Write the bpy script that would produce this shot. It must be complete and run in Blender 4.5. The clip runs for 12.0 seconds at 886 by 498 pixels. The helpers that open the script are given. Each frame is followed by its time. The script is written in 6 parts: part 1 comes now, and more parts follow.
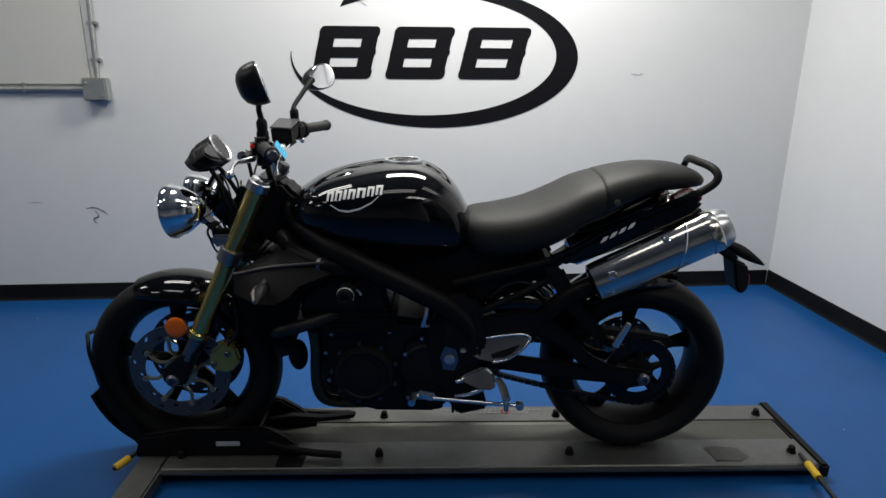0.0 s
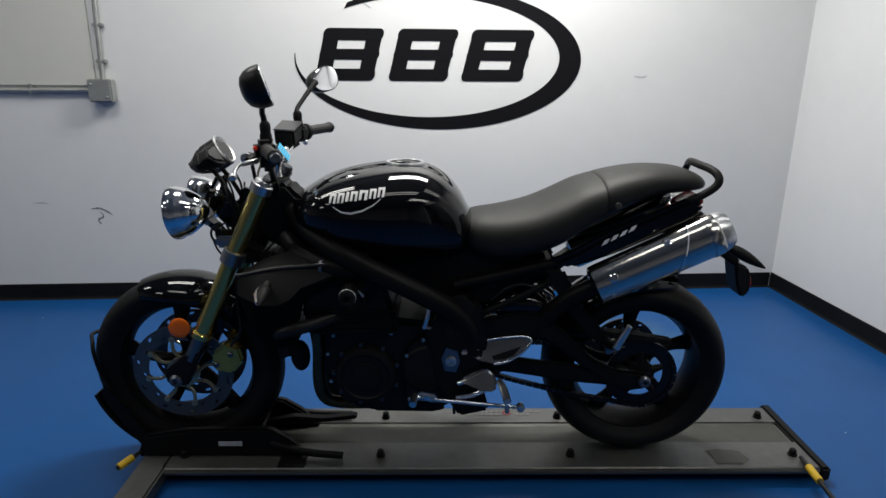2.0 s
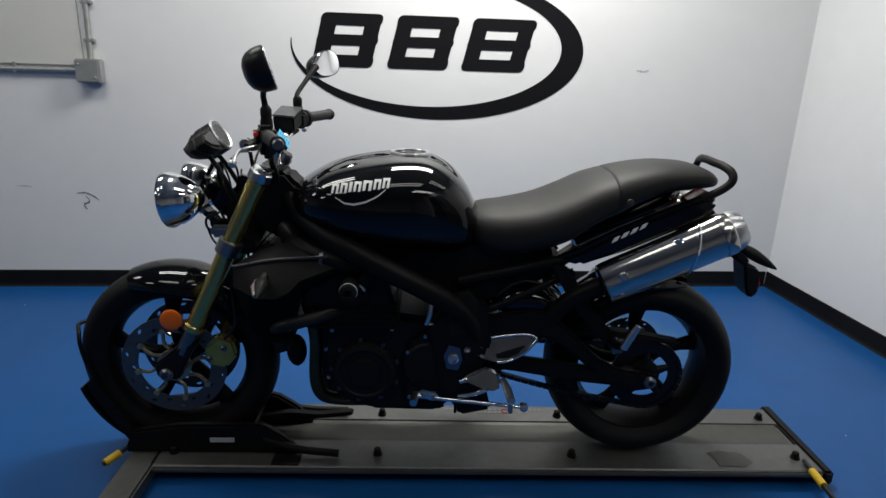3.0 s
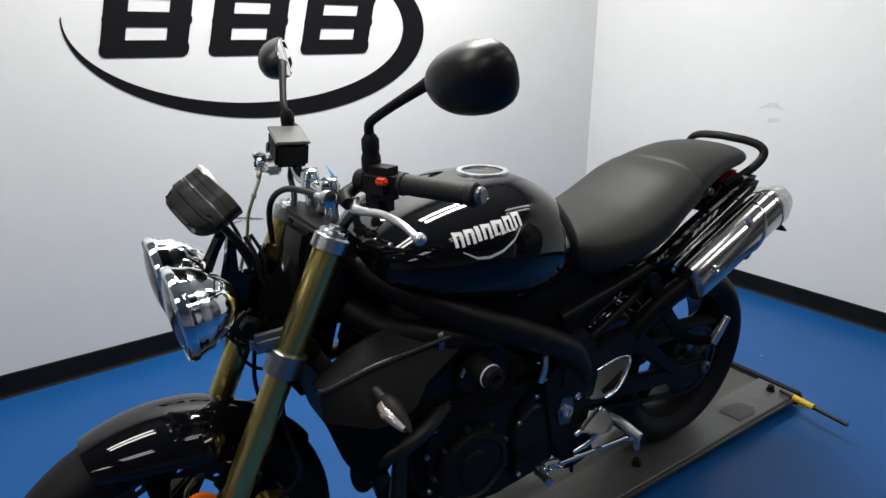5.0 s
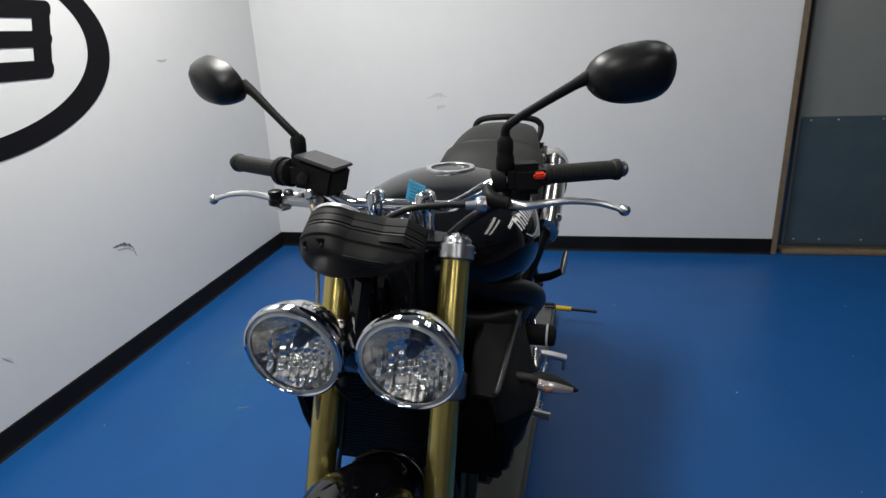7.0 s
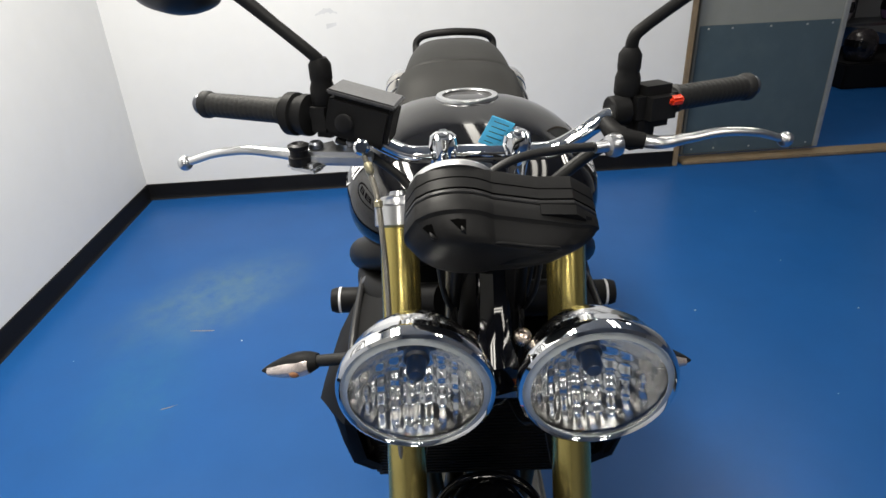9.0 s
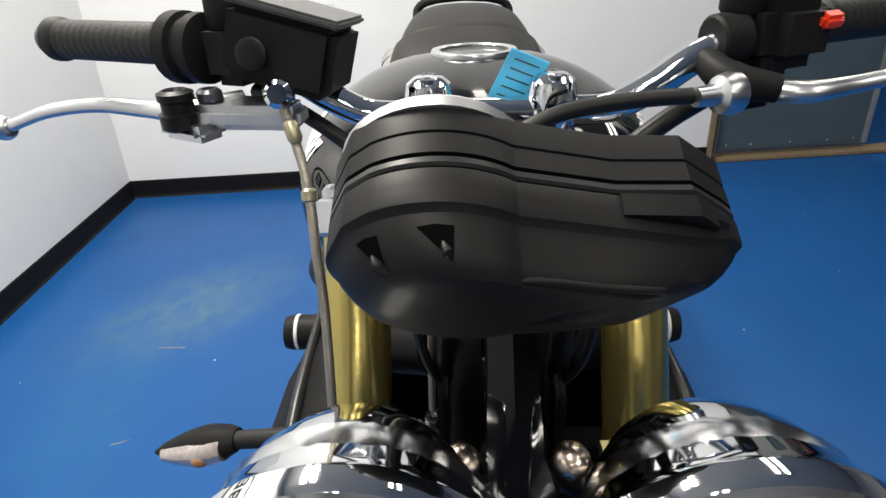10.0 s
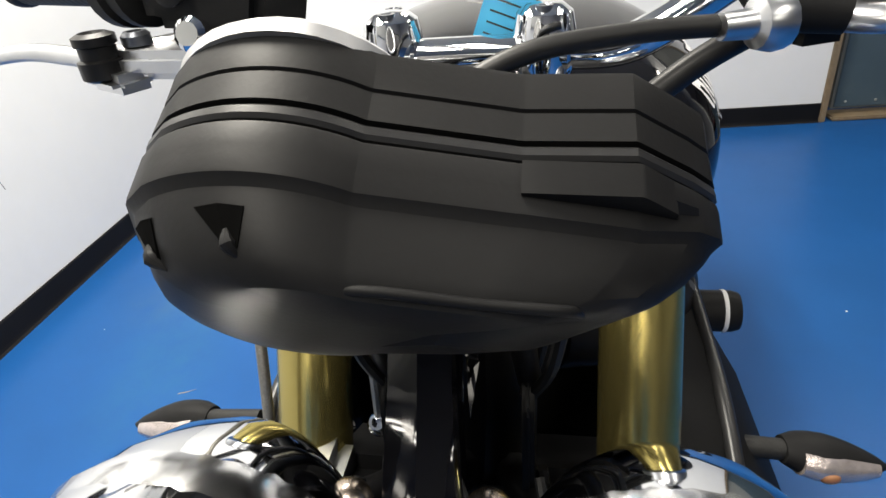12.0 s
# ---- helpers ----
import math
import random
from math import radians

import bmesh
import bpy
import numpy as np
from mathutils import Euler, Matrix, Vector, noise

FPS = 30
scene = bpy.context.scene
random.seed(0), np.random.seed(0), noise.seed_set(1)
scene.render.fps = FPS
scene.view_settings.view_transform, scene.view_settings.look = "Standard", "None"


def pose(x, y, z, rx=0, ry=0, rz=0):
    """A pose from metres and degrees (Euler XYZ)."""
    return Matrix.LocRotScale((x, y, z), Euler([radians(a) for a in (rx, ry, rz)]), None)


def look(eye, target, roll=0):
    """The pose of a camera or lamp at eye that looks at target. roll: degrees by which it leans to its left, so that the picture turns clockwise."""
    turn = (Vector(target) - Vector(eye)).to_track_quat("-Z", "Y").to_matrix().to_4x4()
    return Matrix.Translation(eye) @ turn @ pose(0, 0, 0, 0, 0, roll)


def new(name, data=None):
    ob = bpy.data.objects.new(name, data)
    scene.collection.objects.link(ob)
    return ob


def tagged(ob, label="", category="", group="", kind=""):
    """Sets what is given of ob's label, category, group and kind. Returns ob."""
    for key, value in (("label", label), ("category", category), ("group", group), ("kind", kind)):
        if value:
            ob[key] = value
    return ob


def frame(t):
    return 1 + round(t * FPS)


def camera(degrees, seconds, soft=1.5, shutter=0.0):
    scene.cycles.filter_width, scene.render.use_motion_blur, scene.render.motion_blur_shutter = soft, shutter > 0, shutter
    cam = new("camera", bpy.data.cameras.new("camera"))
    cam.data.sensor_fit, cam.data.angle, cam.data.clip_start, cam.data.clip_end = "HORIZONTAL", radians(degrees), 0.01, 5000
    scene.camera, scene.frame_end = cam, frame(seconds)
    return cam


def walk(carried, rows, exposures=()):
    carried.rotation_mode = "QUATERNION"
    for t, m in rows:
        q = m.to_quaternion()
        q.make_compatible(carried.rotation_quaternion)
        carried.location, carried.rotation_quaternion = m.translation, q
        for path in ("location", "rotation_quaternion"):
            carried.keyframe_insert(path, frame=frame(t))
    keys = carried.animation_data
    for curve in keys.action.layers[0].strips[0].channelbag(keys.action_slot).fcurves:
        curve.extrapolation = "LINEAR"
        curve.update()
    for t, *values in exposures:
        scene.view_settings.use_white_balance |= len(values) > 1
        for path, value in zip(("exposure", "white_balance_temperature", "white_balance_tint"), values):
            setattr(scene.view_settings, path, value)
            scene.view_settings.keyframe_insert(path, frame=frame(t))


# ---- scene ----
cam = camera(72.0, 12.0, soft=1.5)
PATH = [
    (0, (0.023, -1.61, 1.2), (0.172, 0.305, 0.643), 0.3),
    (0.5, (0.027, -1.615, 1.204), (0.178, 0.3, 0.645), 0.0),
    (1, (0.027, -1.616, 1.202), (0.178, 0.301, 0.653), 0.1),
    (1.5, (0.028, -1.617, 1.202), (0.175, 0.3, 0.654), 0.3),
    (2, (0.028, -1.617, 1.206), (0.165, 0.3, 0.651), 0.4),
    (2.5, (0.016, -1.607, 1.204), (0.148, 0.312, 0.655), 0.4),
    (3, (-0.017, -1.557, 1.196), (0.164, 0.349, 0.615), 1.9),
    (3.2, (-0.05, -1.503, 1.19), (0.124, 0.4, 0.6), 0.4),
    (4.8, (-0.714, -0.901, 1.219), (0.355, 0.652, 0.552), 1.2),
    (5, (-0.773, -0.831, 1.219), (0.358, 0.685, 0.571), -0.3),
    (5.5, (-0.956, -0.649, 1.237), (0.421, 0.626, 0.543), -3.2),
    (6, (-1.157, -0.5, 1.246), (0.472, 0.441, 0.566), -1.5),
    (6.5, (-1.268, -0.322, 1.258), (0.484, 0.398, 0.615), -1.5),
    (7, (-1.286, -0.119, 1.242), (0.563, 0.259, 0.581), -2.8),
    (7.5, (-1.344, 0.073, 1.24), (0.525, 0.234, 0.547), -1.8),
    (7.7, (-1.366, 0.149, 1.239), (0.495, 0.149, 0.506), -1.1),
    (9.3, (-0.926, 0.241, 1.177), (0.852, 0.133, 0.268), -2.8),
    (9.5, (-0.866, 0.237, 1.136), (0.94, 0.031, 0.301), -1.6),
    (10, (-0.757, 0.204, 1.084), (1.03, 0.146, 0.189), -2.8),
    (10.5, (-0.697, 0.185, 1.061), (1.018, 0.27, 0.036), -4.3),
    (11, (-0.693, 0.165, 1.046), (1.005, 0.295, -0.003), -3.4),
    (11.5, (-0.689, 0.149, 1.047), (1.025, 0.397, 0.047), -5.9),
    (12, (-0.685, 0.124, 1.053), (1.035, 0.37, 0.062), -6.0),
]
EXPOSE = [(0.0, -0.23, 6500, 10), (3.0, -0.23, 6500, 10), (5.0, 0.10, 6500, 10), (6.5, -0.15, 6500, 10), (7.5, -0.30, 6500, 10), (9.5, 0.55, 6950, 10), (10.5, 0.47, 6800, 10), (11.2, 0.63, 6900, 10), (12.0, 0.80, 7000, 10)]
walk(cam, [(t, look(eye, target, roll)) for t, eye, target, roll in PATH], EXPOSE)

# ---- world and ceiling lamps ----
world = bpy.data.worlds.new("world")
scene.world = world
world.use_nodes = True
world.node_tree.nodes["Background"].inputs[0].default_value = (0.75, 0.8, 0.9, 1)
world.node_tree.nodes["Background"].inputs[1].default_value = 0.0

CEIL = 2.75
# out of view: the main lamp is inferred, the weaker ones are added fill
LAMPS = [(0.5, 0.95, 38), (-1.25, 0.5, 11), (1.75, -0.25, 2.2), (0.4, -0.85, 2.8), (-1.7, -1.2, 4.5), (1.6, -1.9, 7), (-3.9, 0.3, 9), (-3.9, -1.8, 7), (3.9, -2.6, 8)]


def tube_lamp(x, y, watts):
    data = bpy.data.lights.new("unseen_ceiling_lamp", "AREA")
    data.shape, data.size, data.size_y, data.energy = "RECTANGLE", 1.15, 0.1, watts
    data.color = (1.0, 0.985, 0.93)
    ob = new("unseen_ceiling_lamp", data)
    ob.matrix_basis = pose(x, y, CEIL - 0.095)
    return ob


for lx, ly, lw in LAMPS:
    tube_lamp(lx, ly - 0.11, lw)
    tube_lamp(lx, ly + 0.11, lw)


# ---- materials ----
def mat(name, color, rough=0.5, metal=0.0, grain=0.0, scale=60.0, bump=0.0, coat=0.0, dirt=0.0, dirt_scale=4.0, dirt_color=None, spec=0.35):
    """A principled material with grain at one scale and soiling at a larger one."""
    m = bpy.data.materials.new(name)
    m.use_nodes = True
    nt = m.node_tree
    b = nt.nodes["Principled BSDF"]
    b.inputs["Metallic"].default_value = metal
    b.inputs["Roughness"].default_value = rough
    b.inputs["Coat Weight"].default_value = coat
    b.inputs["Coat Roughness"].default_value = 0.03
    b.inputs["Specular IOR Level"].default_value = spec
    b.inputs["Base Color"].default_value = (*color, 1)
    co = nt.nodes.new("ShaderNodeTexCoord")
    if grain or bump:
        n = nt.nodes.new("ShaderNodeTexNoise")
        n.inputs["Scale"].default_value, n.inputs["Detail"].default_value = scale, 4
        nt.links.new(co.outputs["Object"], n.inputs["Vector"])
    if bump:
        bp = nt.nodes.new("ShaderNodeBump")
        bp.inputs["Strength"].default_value, bp.inputs["Distance"].default_value = bump, 0.002
        nt.links.new(n.outputs["Fac"], bp.inputs["Height"])
        nt.links.new(bp.outputs["Normal"], b.inputs["Normal"])
    last = None
    if grain:
        mx = nt.nodes.new("ShaderNodeMix")
        mx.data_type = "RGBA"
        mx.inputs["A"].default_value = (*[c * (1 - grain) for c in color], 1)
        mx.inputs["B"].default_value = (*[min(1, c * (1 + grain)) for c in color], 1)
        nt.links.new(n.outputs["Fac"], mx.inputs["Factor"])
        last = mx.outputs["Result"]
    if dirt:
        n2 = nt.nodes.new("ShaderNodeTexNoise")
        n2.inputs["Scale"].default_value, n2.inputs["Detail"].default_value, n2.inputs["Roughness"].default_value = dirt_scale, 6, 0.65
        nt.links.new(co.outputs["Object"], n2.inputs["Vector"])
        rp = nt.nodes.new("ShaderNodeValToRGB")
        rp.color_ramp.elements[0].position, rp.color_ramp.elements[1].position = 0.48, 0.75
        rp.color_ramp.elements[0].color, rp.color_ramp.elements[1].color = (0, 0, 0, 1), (dirt, dirt, dirt, 1)
        nt.links.new(n2.outputs["Fac"], rp.inputs["Fac"])
        m2 = nt.nodes.new("ShaderNodeMix")
        m2.data_type = "RGBA"
        m2.inputs["A"].default_value = (*color, 1)
        if last:
            nt.links.new(last, m2.inputs["A"])
        m2.inputs["B"].default_value = (*(dirt_color or [c * 0.5 for c in color]), 1)
        nt.links.new(rp.outputs["Color"], m2.inputs["Factor"])
        last = m2.outputs["Result"]
        ma = nt.nodes.new("ShaderNodeMath")
        ma.operation, ma.inputs[1].default_value = "MULTIPLY_ADD", 0.25
        ma.inputs[2].default_value = rough
        nt.links.new(rp.outputs["Color"], ma.inputs[0])
        nt.links.new(ma.outputs[0], b.inputs["Roughness"])
    if last:
        nt.links.new(last, b.inputs["Base Color"])
    return m


M_WALL = mat("wall_paint", (0.67, 0.675, 0.68), 0.55, grain=0.03, scale=9, bump=0.05, dirt=0.12, dirt_scale=2.2, dirt_color=(0.5, 0.51, 0.53))
M_FLOOR = mat("blue_epoxy", (0.006, 0.066, 0.225), 0.35, spec=0.24, grain=0.12, scale=5, bump=0.03, dirt=0.3, dirt_scale=1.6, dirt_color=(0.009, 0.075, 0.22))


def add_floor_wear(m, cx, cy, rx, ry, turn, color):
    """A scuffed greyish patch with a ragged edge, in the floor paint."""
    nt = m.node_tree
    b = nt.nodes["Principled BSDF"]
    co = nt.nodes.new("ShaderNodeTexCoord")
    mp = nt.nodes.new("ShaderNodeMapping")
    mp.vector_type = "TEXTURE"
    mp.inputs["Location"].default_value, mp.inputs["Rotation"].default_value, mp.inputs["Scale"].default_value = (cx, cy, 0), (0, 0, radians(turn)), (rx, ry, 1)
    nt.links.new(co.outputs["Object"], mp.inputs["Vector"])
    flat = nt.nodes.new("ShaderNodeVectorMath")
    flat.operation, flat.inputs[1].default_value = "MULTIPLY", (1, 1, 0)
    nt.links.new(mp.outputs[0], flat.inputs[0])
    ln = nt.nodes.new("ShaderNodeVectorMath")
    ln.operation = "LENGTH"
    nt.links.new(flat.outputs[0], ln.inputs[0])
    soft = nt.nodes.new("ShaderNodeMapRange")
    soft.interpolation_type = "SMOOTHSTEP"
    soft.inputs["From Min"].default_value, soft.inputs["From Max"].default_value, soft.inputs["To Min"].default_value, soft.inputs["To Max"].default_value = 0.1, 1.0, 1.0, 0.0
    nt.links.new(ln.outputs["Value"], soft.inputs["Value"])
    nz = nt.nodes.new("ShaderNodeTexNoise")
    nz.inputs["Scale"].default_value, nz.inputs["Detail"].default_value, nz.inputs["Roughness"].default_value = 9.0, 8, 0.7
    nt.links.new(co.outputs["Object"], nz.inputs["Vector"])
    rg = nt.nodes.new("ShaderNodeMapRange")
    rg.inputs["From Min"].default_value, rg.inputs["From Max"].default_value = 0.30, 0.68
    nt.links.new(nz.outputs["Fac"], rg.inputs["Value"])
    mu = nt.nodes.new("ShaderNodeMath")
    mu.operation = "MULTIPLY"
    nt.links.new(soft.outputs[0], mu.inputs[0])
    nt.links.new(rg.outputs[0], mu.inputs[1])
    mx = nt.nodes.new("ShaderNodeMix")
    mx.data_type = "RGBA"
    nt.links.new(b.inputs["Base Color"].links[0].from_socket, mx.inputs["A"])
    mx.inputs["B"].default_value = (*color, 1)
    nt.links.new(mu.outputs[0], mx.inputs["Factor"])
    nt.links.new(mx.outputs["Result"], b.inputs["Base Color"])


add_floor_wear(M_FLOOR, 1.08, 1.02, 0.55, 0.34, -42, (0.062, 0.125, 0.18))
add_floor_wear(M_FLOOR, 0.55, 1.12, 0.5, 0.25, 10, (0.012, 0.085, 0.22))
M_BASE = mat("black_rubber_base", (0.005, 0.005, 0.006), 0.6, spec=0.15, grain=0.2, scale=30, dirt=0.3, dirt_color=(0.015, 0.015, 0.016))
M_CEIL = mat("ceiling_paint", (0.38, 0.38, 0.37), 0.8, grain=0.05, scale=8, bump=0.1)
M_DECAL = mat("black_wall_paint", (0.005, 0.005, 0.007), 0.7, grain=0.2, scale=20, spec=0.1)
M_SCUFF = mat("scuff_grey", (0.16, 0.16, 0.17), 0.7, grain=0.4, scale=40)
M_SCUFFL = mat("scuff_light", (0.42, 0.43, 0.45), 0.7, grain=0.2, scale=30)
M_SCUFFP = mat("scuff_faint", (0.56, 0.57, 0.59), 0.6, grain=0.1, scale=30)
M_STEEL = mat("galvanised_steel", (0.42, 0.43, 0.42), 0.42, 0.7, grain=0.2, scale=25, dirt=0.3, dirt_scale=9)
M_ALU = mat("lift_aluminium", (0.135, 0.137, 0.134), 0.45, 0.75, grain=0.15, scale=40, dirt=0.6, dirt_scale=6, dirt_color=(0.12, 0.115, 0.10))
M_ALUD = mat("lift_channel", (0.080, 0.080, 0.074), 0.5, 0.6, grain=0.2, scale=30, dirt=0.6, dirt_scale=5, dirt_color=(0.1, 0.1, 0.09))
M_GLOSS = mat("gloss_black_paint", (0.003, 0.003, 0.004), 0.05, grain=0.2, scale=200, coat=0.0, spec=0.40)
M_POD = mat("moulded_instrument_plastic", (0.0085, 0.0085, 0.009), 0.48, grain=0.15, scale=500, bump=0.03, spec=0.14)
M_PLASTIC = mat("matt_black_plastic", (0.0115, 0.0115, 0.012), 0.5, grain=0.15, scale=500, bump=0.03, spec=0.09)
M_SATIN = mat("satin_black_frame", (0.006, 0.006, 0.0065), 0.42, grain=0.2, scale=120, bump=0.05, spec=0.13)
M_ENGINE = mat("black_engine_casting", (0.007, 0.007, 0.0075), 0.45, grain=0.3, scale=150, bump=0.12, dirt=0.3, dirt_scale=20, dirt_color=(0.010, 0.0095, 0.009), spec=0.18)
M_RUBBER = mat("tyre_rubber", (0.006, 0.006, 0.0065), 0.55, grain=0.25, scale=120, bump=0.1, dirt=0.3, dirt_scale=8, dirt_color=(0.010, 0.010, 0.010), spec=0.18)
M_GRIP = mat("grip_rubber", (0.012, 0.012, 0.012), 0.6, grain=0.2, scale=300, bump=0.2)
M_SEAT = mat("seat_vinyl", (0.017, 0.017, 0.0165), 0.5, grain=0.12, scale=350, bump=0.18, spec=0.2)
M_CHROME = mat("chrome", (0.82, 0.83, 0.85), 0.05, 1.0, grain=0.03, scale=20)
M_CAST = mat("cast_aluminium", (0.62, 0.63, 0.65), 0.28, 1.0, grain=0.1, scale=60, bump=0.04)
M_DARKMETAL = mat("dark_fork_leg", (0.16, 0.17, 0.19), 0.3, 0.9, grain=0.15, scale=60)
M_GOLD = mat("gold_anodised", (0.56, 0.455, 0.155), 0.23, 0.93, grain=0.08, scale=80, dirt=0.2, dirt_scale=10, dirt_color=(0.3, 0.25, 0.1))
M_BRASS = mat("brass_caliper", (0.58, 0.40, 0.10), 0.36, 0.9, grain=0.2, scale=60)
M_DISC = mat("brake_disc_steel", (0.15, 0.15, 0.15), 0.5, 1.0, grain=0.15, scale=90)
M_HEADER = mat("heat_stained_steel", (0.11, 0.085, 0.05), 0.42, 1.0, grain=0.3, scale=14)
M_AMBER = mat("amber_reflector", (0.75, 0.14, 0.01), 0.25, grain=0.15, scale=200, bump=0.2)
M_RED = mat("red_switch", (0.75, 0.045, 0.015), 0.35, grain=0.05, scale=50)
M_REDLENS = mat("red_lens", (0.22, 0.008, 0.012), 0.15, grain=0.2, scale=150)
M_LENSEDGE = mat("frosted_lens_edge", (0.45, 0.48, 0.49), 0.22, 0.3, grain=0.15, scale=80, spec=0.5)
M_SIGNAL = mat("smoked_signal_lens", (0.62, 0.55, 0.53), 0.22, 0.75, grain=0.35, scale=130, bump=0.3, dirt=0.5, dirt_scale=45, dirt_color=(0.22, 0.16, 0.14))
M_BULB = mat("amber_bulb", (0.30, 0.14, 0.07), 0.3, grain=0.2, scale=200)
M_SILVER = mat("silver_reflector", (0.96, 0.96, 0.97), 0.16, 1.0, grain=0.04, scale=30)
M_CAP = mat("worn_grey_cap", (0.06, 0.06, 0.063), 0.3, spec=0.5, grain=0.5, scale=160, bump=0.1)
M_RECESS = mat("recess_shade", (0.0015, 0.0015, 0.0015), 0.9, grain=0.2, scale=200, spec=0.03)


def lens_mat(name):
    """Thin clear cover: it lets light straight through, with a mirror gloss by Fresnel."""
    m = bpy.data.materials.new(name)
    m.use_nodes = True
    nt = m.node_tree
    nt.nodes.remove(nt.nodes["Principled BSDF"])
    clear, gloss, mix, fr = (nt.nodes.new("ShaderNode" + k) for k in ("BsdfTransparent", "BsdfGlossy", "MixShader", "Fresnel"))
    clear.inputs["Color"].default_value = (0.95, 0.96, 0.96, 1)
    gloss.inputs["Roughness"].default_value = 0.02
    fr.inputs["IOR"].default_value = 1.35
    nt.links.new(fr.outputs[0], mix.inputs[0])
    nt.links.new(clear.outputs[0], mix.inputs[1])
    nt.links.new(gloss.outputs[0], mix.inputs[2])
    nt.links.new(mix.outputs[0], nt.nodes["Material Output"].inputs["Surface"])
    return m


M_LENS = lens_mat("thin_clear_lens")
M_NUT = mat("warm_steel_nut", (0.5, 0.42, 0.36), 0.25, 1.0, grain=0.1, scale=60)
M_SPROCKET = mat("oiled_black_steel", (0.022, 0.022, 0.023), 0.4, 0.8, grain=0.3, scale=80)
M_DIALRING = mat("satin_silver", (0.62, 0.62, 0.63), 0.36, 0.9, grain=0.05, scale=90)
M_BEAD = mat("satin_black_trim", (0.016, 0.016, 0.017), 0.34, grain=0.1, scale=300, spec=0.4)
M_CARRIER = mat("dull_gold_carrier", (0.42, 0.38, 0.26), 0.38, 0.9, grain=0.2, scale=60)
M_HOUSING = mat("semi_gloss_black_plastic", (0.008, 0.008, 0.0085), 0.36, grain=0.15, scale=400, bump=0.02, spec=0.28)
M_COWL = mat("dark_moulded_plastic", (0.008, 0.008, 0.0084), 0.58, grain=0.2, scale=300, bump=0.05, spec=0.12)
M_FLANK = mat("rough_black_plastic", (0.004, 0.004, 0.0043), 0.7, grain=0.3, scale=200, bump=0.05, spec=0.06)
M_YOKE = mat("grey_cast_yoke", (0.30, 0.31, 0.32), 0.36, 1.0, grain=0.15, scale=60, bump=0.05)
M_MUFFLER = mat("brushed_muffler_steel", (0.60, 0.58, 0.55), 0.13, 1.0, grain=0.12, scale=18, dirt=0.3, dirt_scale=10, dirt_color=(0.42, 0.38, 0.33))
M_TAG = mat("blue_tag", (0.08, 0.52, 0.84), 0.5, grain=0.06, scale=80)
M_WHITE = mat("white_print", (0.75, 0.75, 0.76), 0.45, grain=0.04, scale=60)
M_YELLOW = mat("yellow_plastic", (0.62, 0.40, 0.02), 0.5, grain=0.15, scale=60)
M_MIRROR = mat("mirror_glass", (0.9, 0.9, 0.92), 0.01, 1.0, grain=0.01, scale=5)
M_DOORGREY = mat("grey_door", (0.2, 0.21, 0.2), 0.45, grain=0.06, scale=14, bump=0.04, dirt=0.2, dirt_color=(0.14, 0.15, 0.14))
M_TEAL = mat("slate_kick_plate", (0.055, 0.082, 0.10), 0.4, grain=0.1, scale=10, dirt=0.35, dirt_scale=5, dirt_color=(0.09, 0.12, 0.13))
M_WOOD = mat("worn_wood_trim", (0.17, 0.13, 0.085), 0.55, grain=0.3, scale=30, bump=0.1, dirt=0.4, dirt_scale=12, dirt_color=(0.27, 0.17, 0.075))
M_DARKROOM = mat("dim_room_wall", (0.05, 0.05, 0.055), 0.7, grain=0.2, scale=6)
M_FARWALL = mat("unseen_wall_grey", (0.45, 0.45, 0.46), 0.6, grain=0.06, scale=7, dirt=0.2, dirt_scale=2.0, dirt_color=(0.22, 0.22, 0.23))
M_CABLE = mat("black_cable", (0.007, 0.007, 0.0075), 0.45, grain=0.2, scale=200)
M_PALESTEEL = mat("braided_hose", (0.30, 0.28, 0.24), 0.4, 0.8, grain=0.3, scale=600, bump=0.3)
M_DIAL = mat("dial_face", (0.03, 0.03, 0.032), 0.4, grain=0.1, scale=90)
M_HELM = [mat("helmet_%s" % n, c, 0.22, grain=0.3, scale=9, dirt=0.5, dirt_scale=14, dirt_color=d) for n, c, d in (("black", (0.02, 0.018, 0.02), (0.10, 0.09, 0.10)), ("rose", (0.30, 0.14, 0.15), (0.06, 0.03, 0.04)), ("silver", (0.34, 0.31, 0.32), (0.10, 0.06, 0.06)), ("violet", (0.15, 0.09, 0.19), (0.4, 0.36, 0.40)), ("maroon", (0.16, 0.04, 0.045), (0.3, 0.25, 0.22)), ("sand", (0.36, 0.28, 0.21), (0.1, 0.07, 0.06)))]


# ---- mesh tools ----
def smooth_path(pts, k=6):
    """Catmull-Rom through the points."""
    P = [Vector(p) for p in pts]
    if len(P) < 3:
        return P
    P = [2 * P[0] - P[1]] + P + [2 * P[-1] - P[-2]]
    out = []
    for i in range(1, len(P) - 2):
        a, b, c, d = P[i - 1 : i + 3]
        for j in range(k):
            t = j / k
            out.append(0.5 * (2 * b + (c - a) * t + (2 * a - 5 * b + 4 * c - d) * t * t + (3 * b - 3 * c + d - a) * t ** 3))
    out.append(P[-2])
    return out


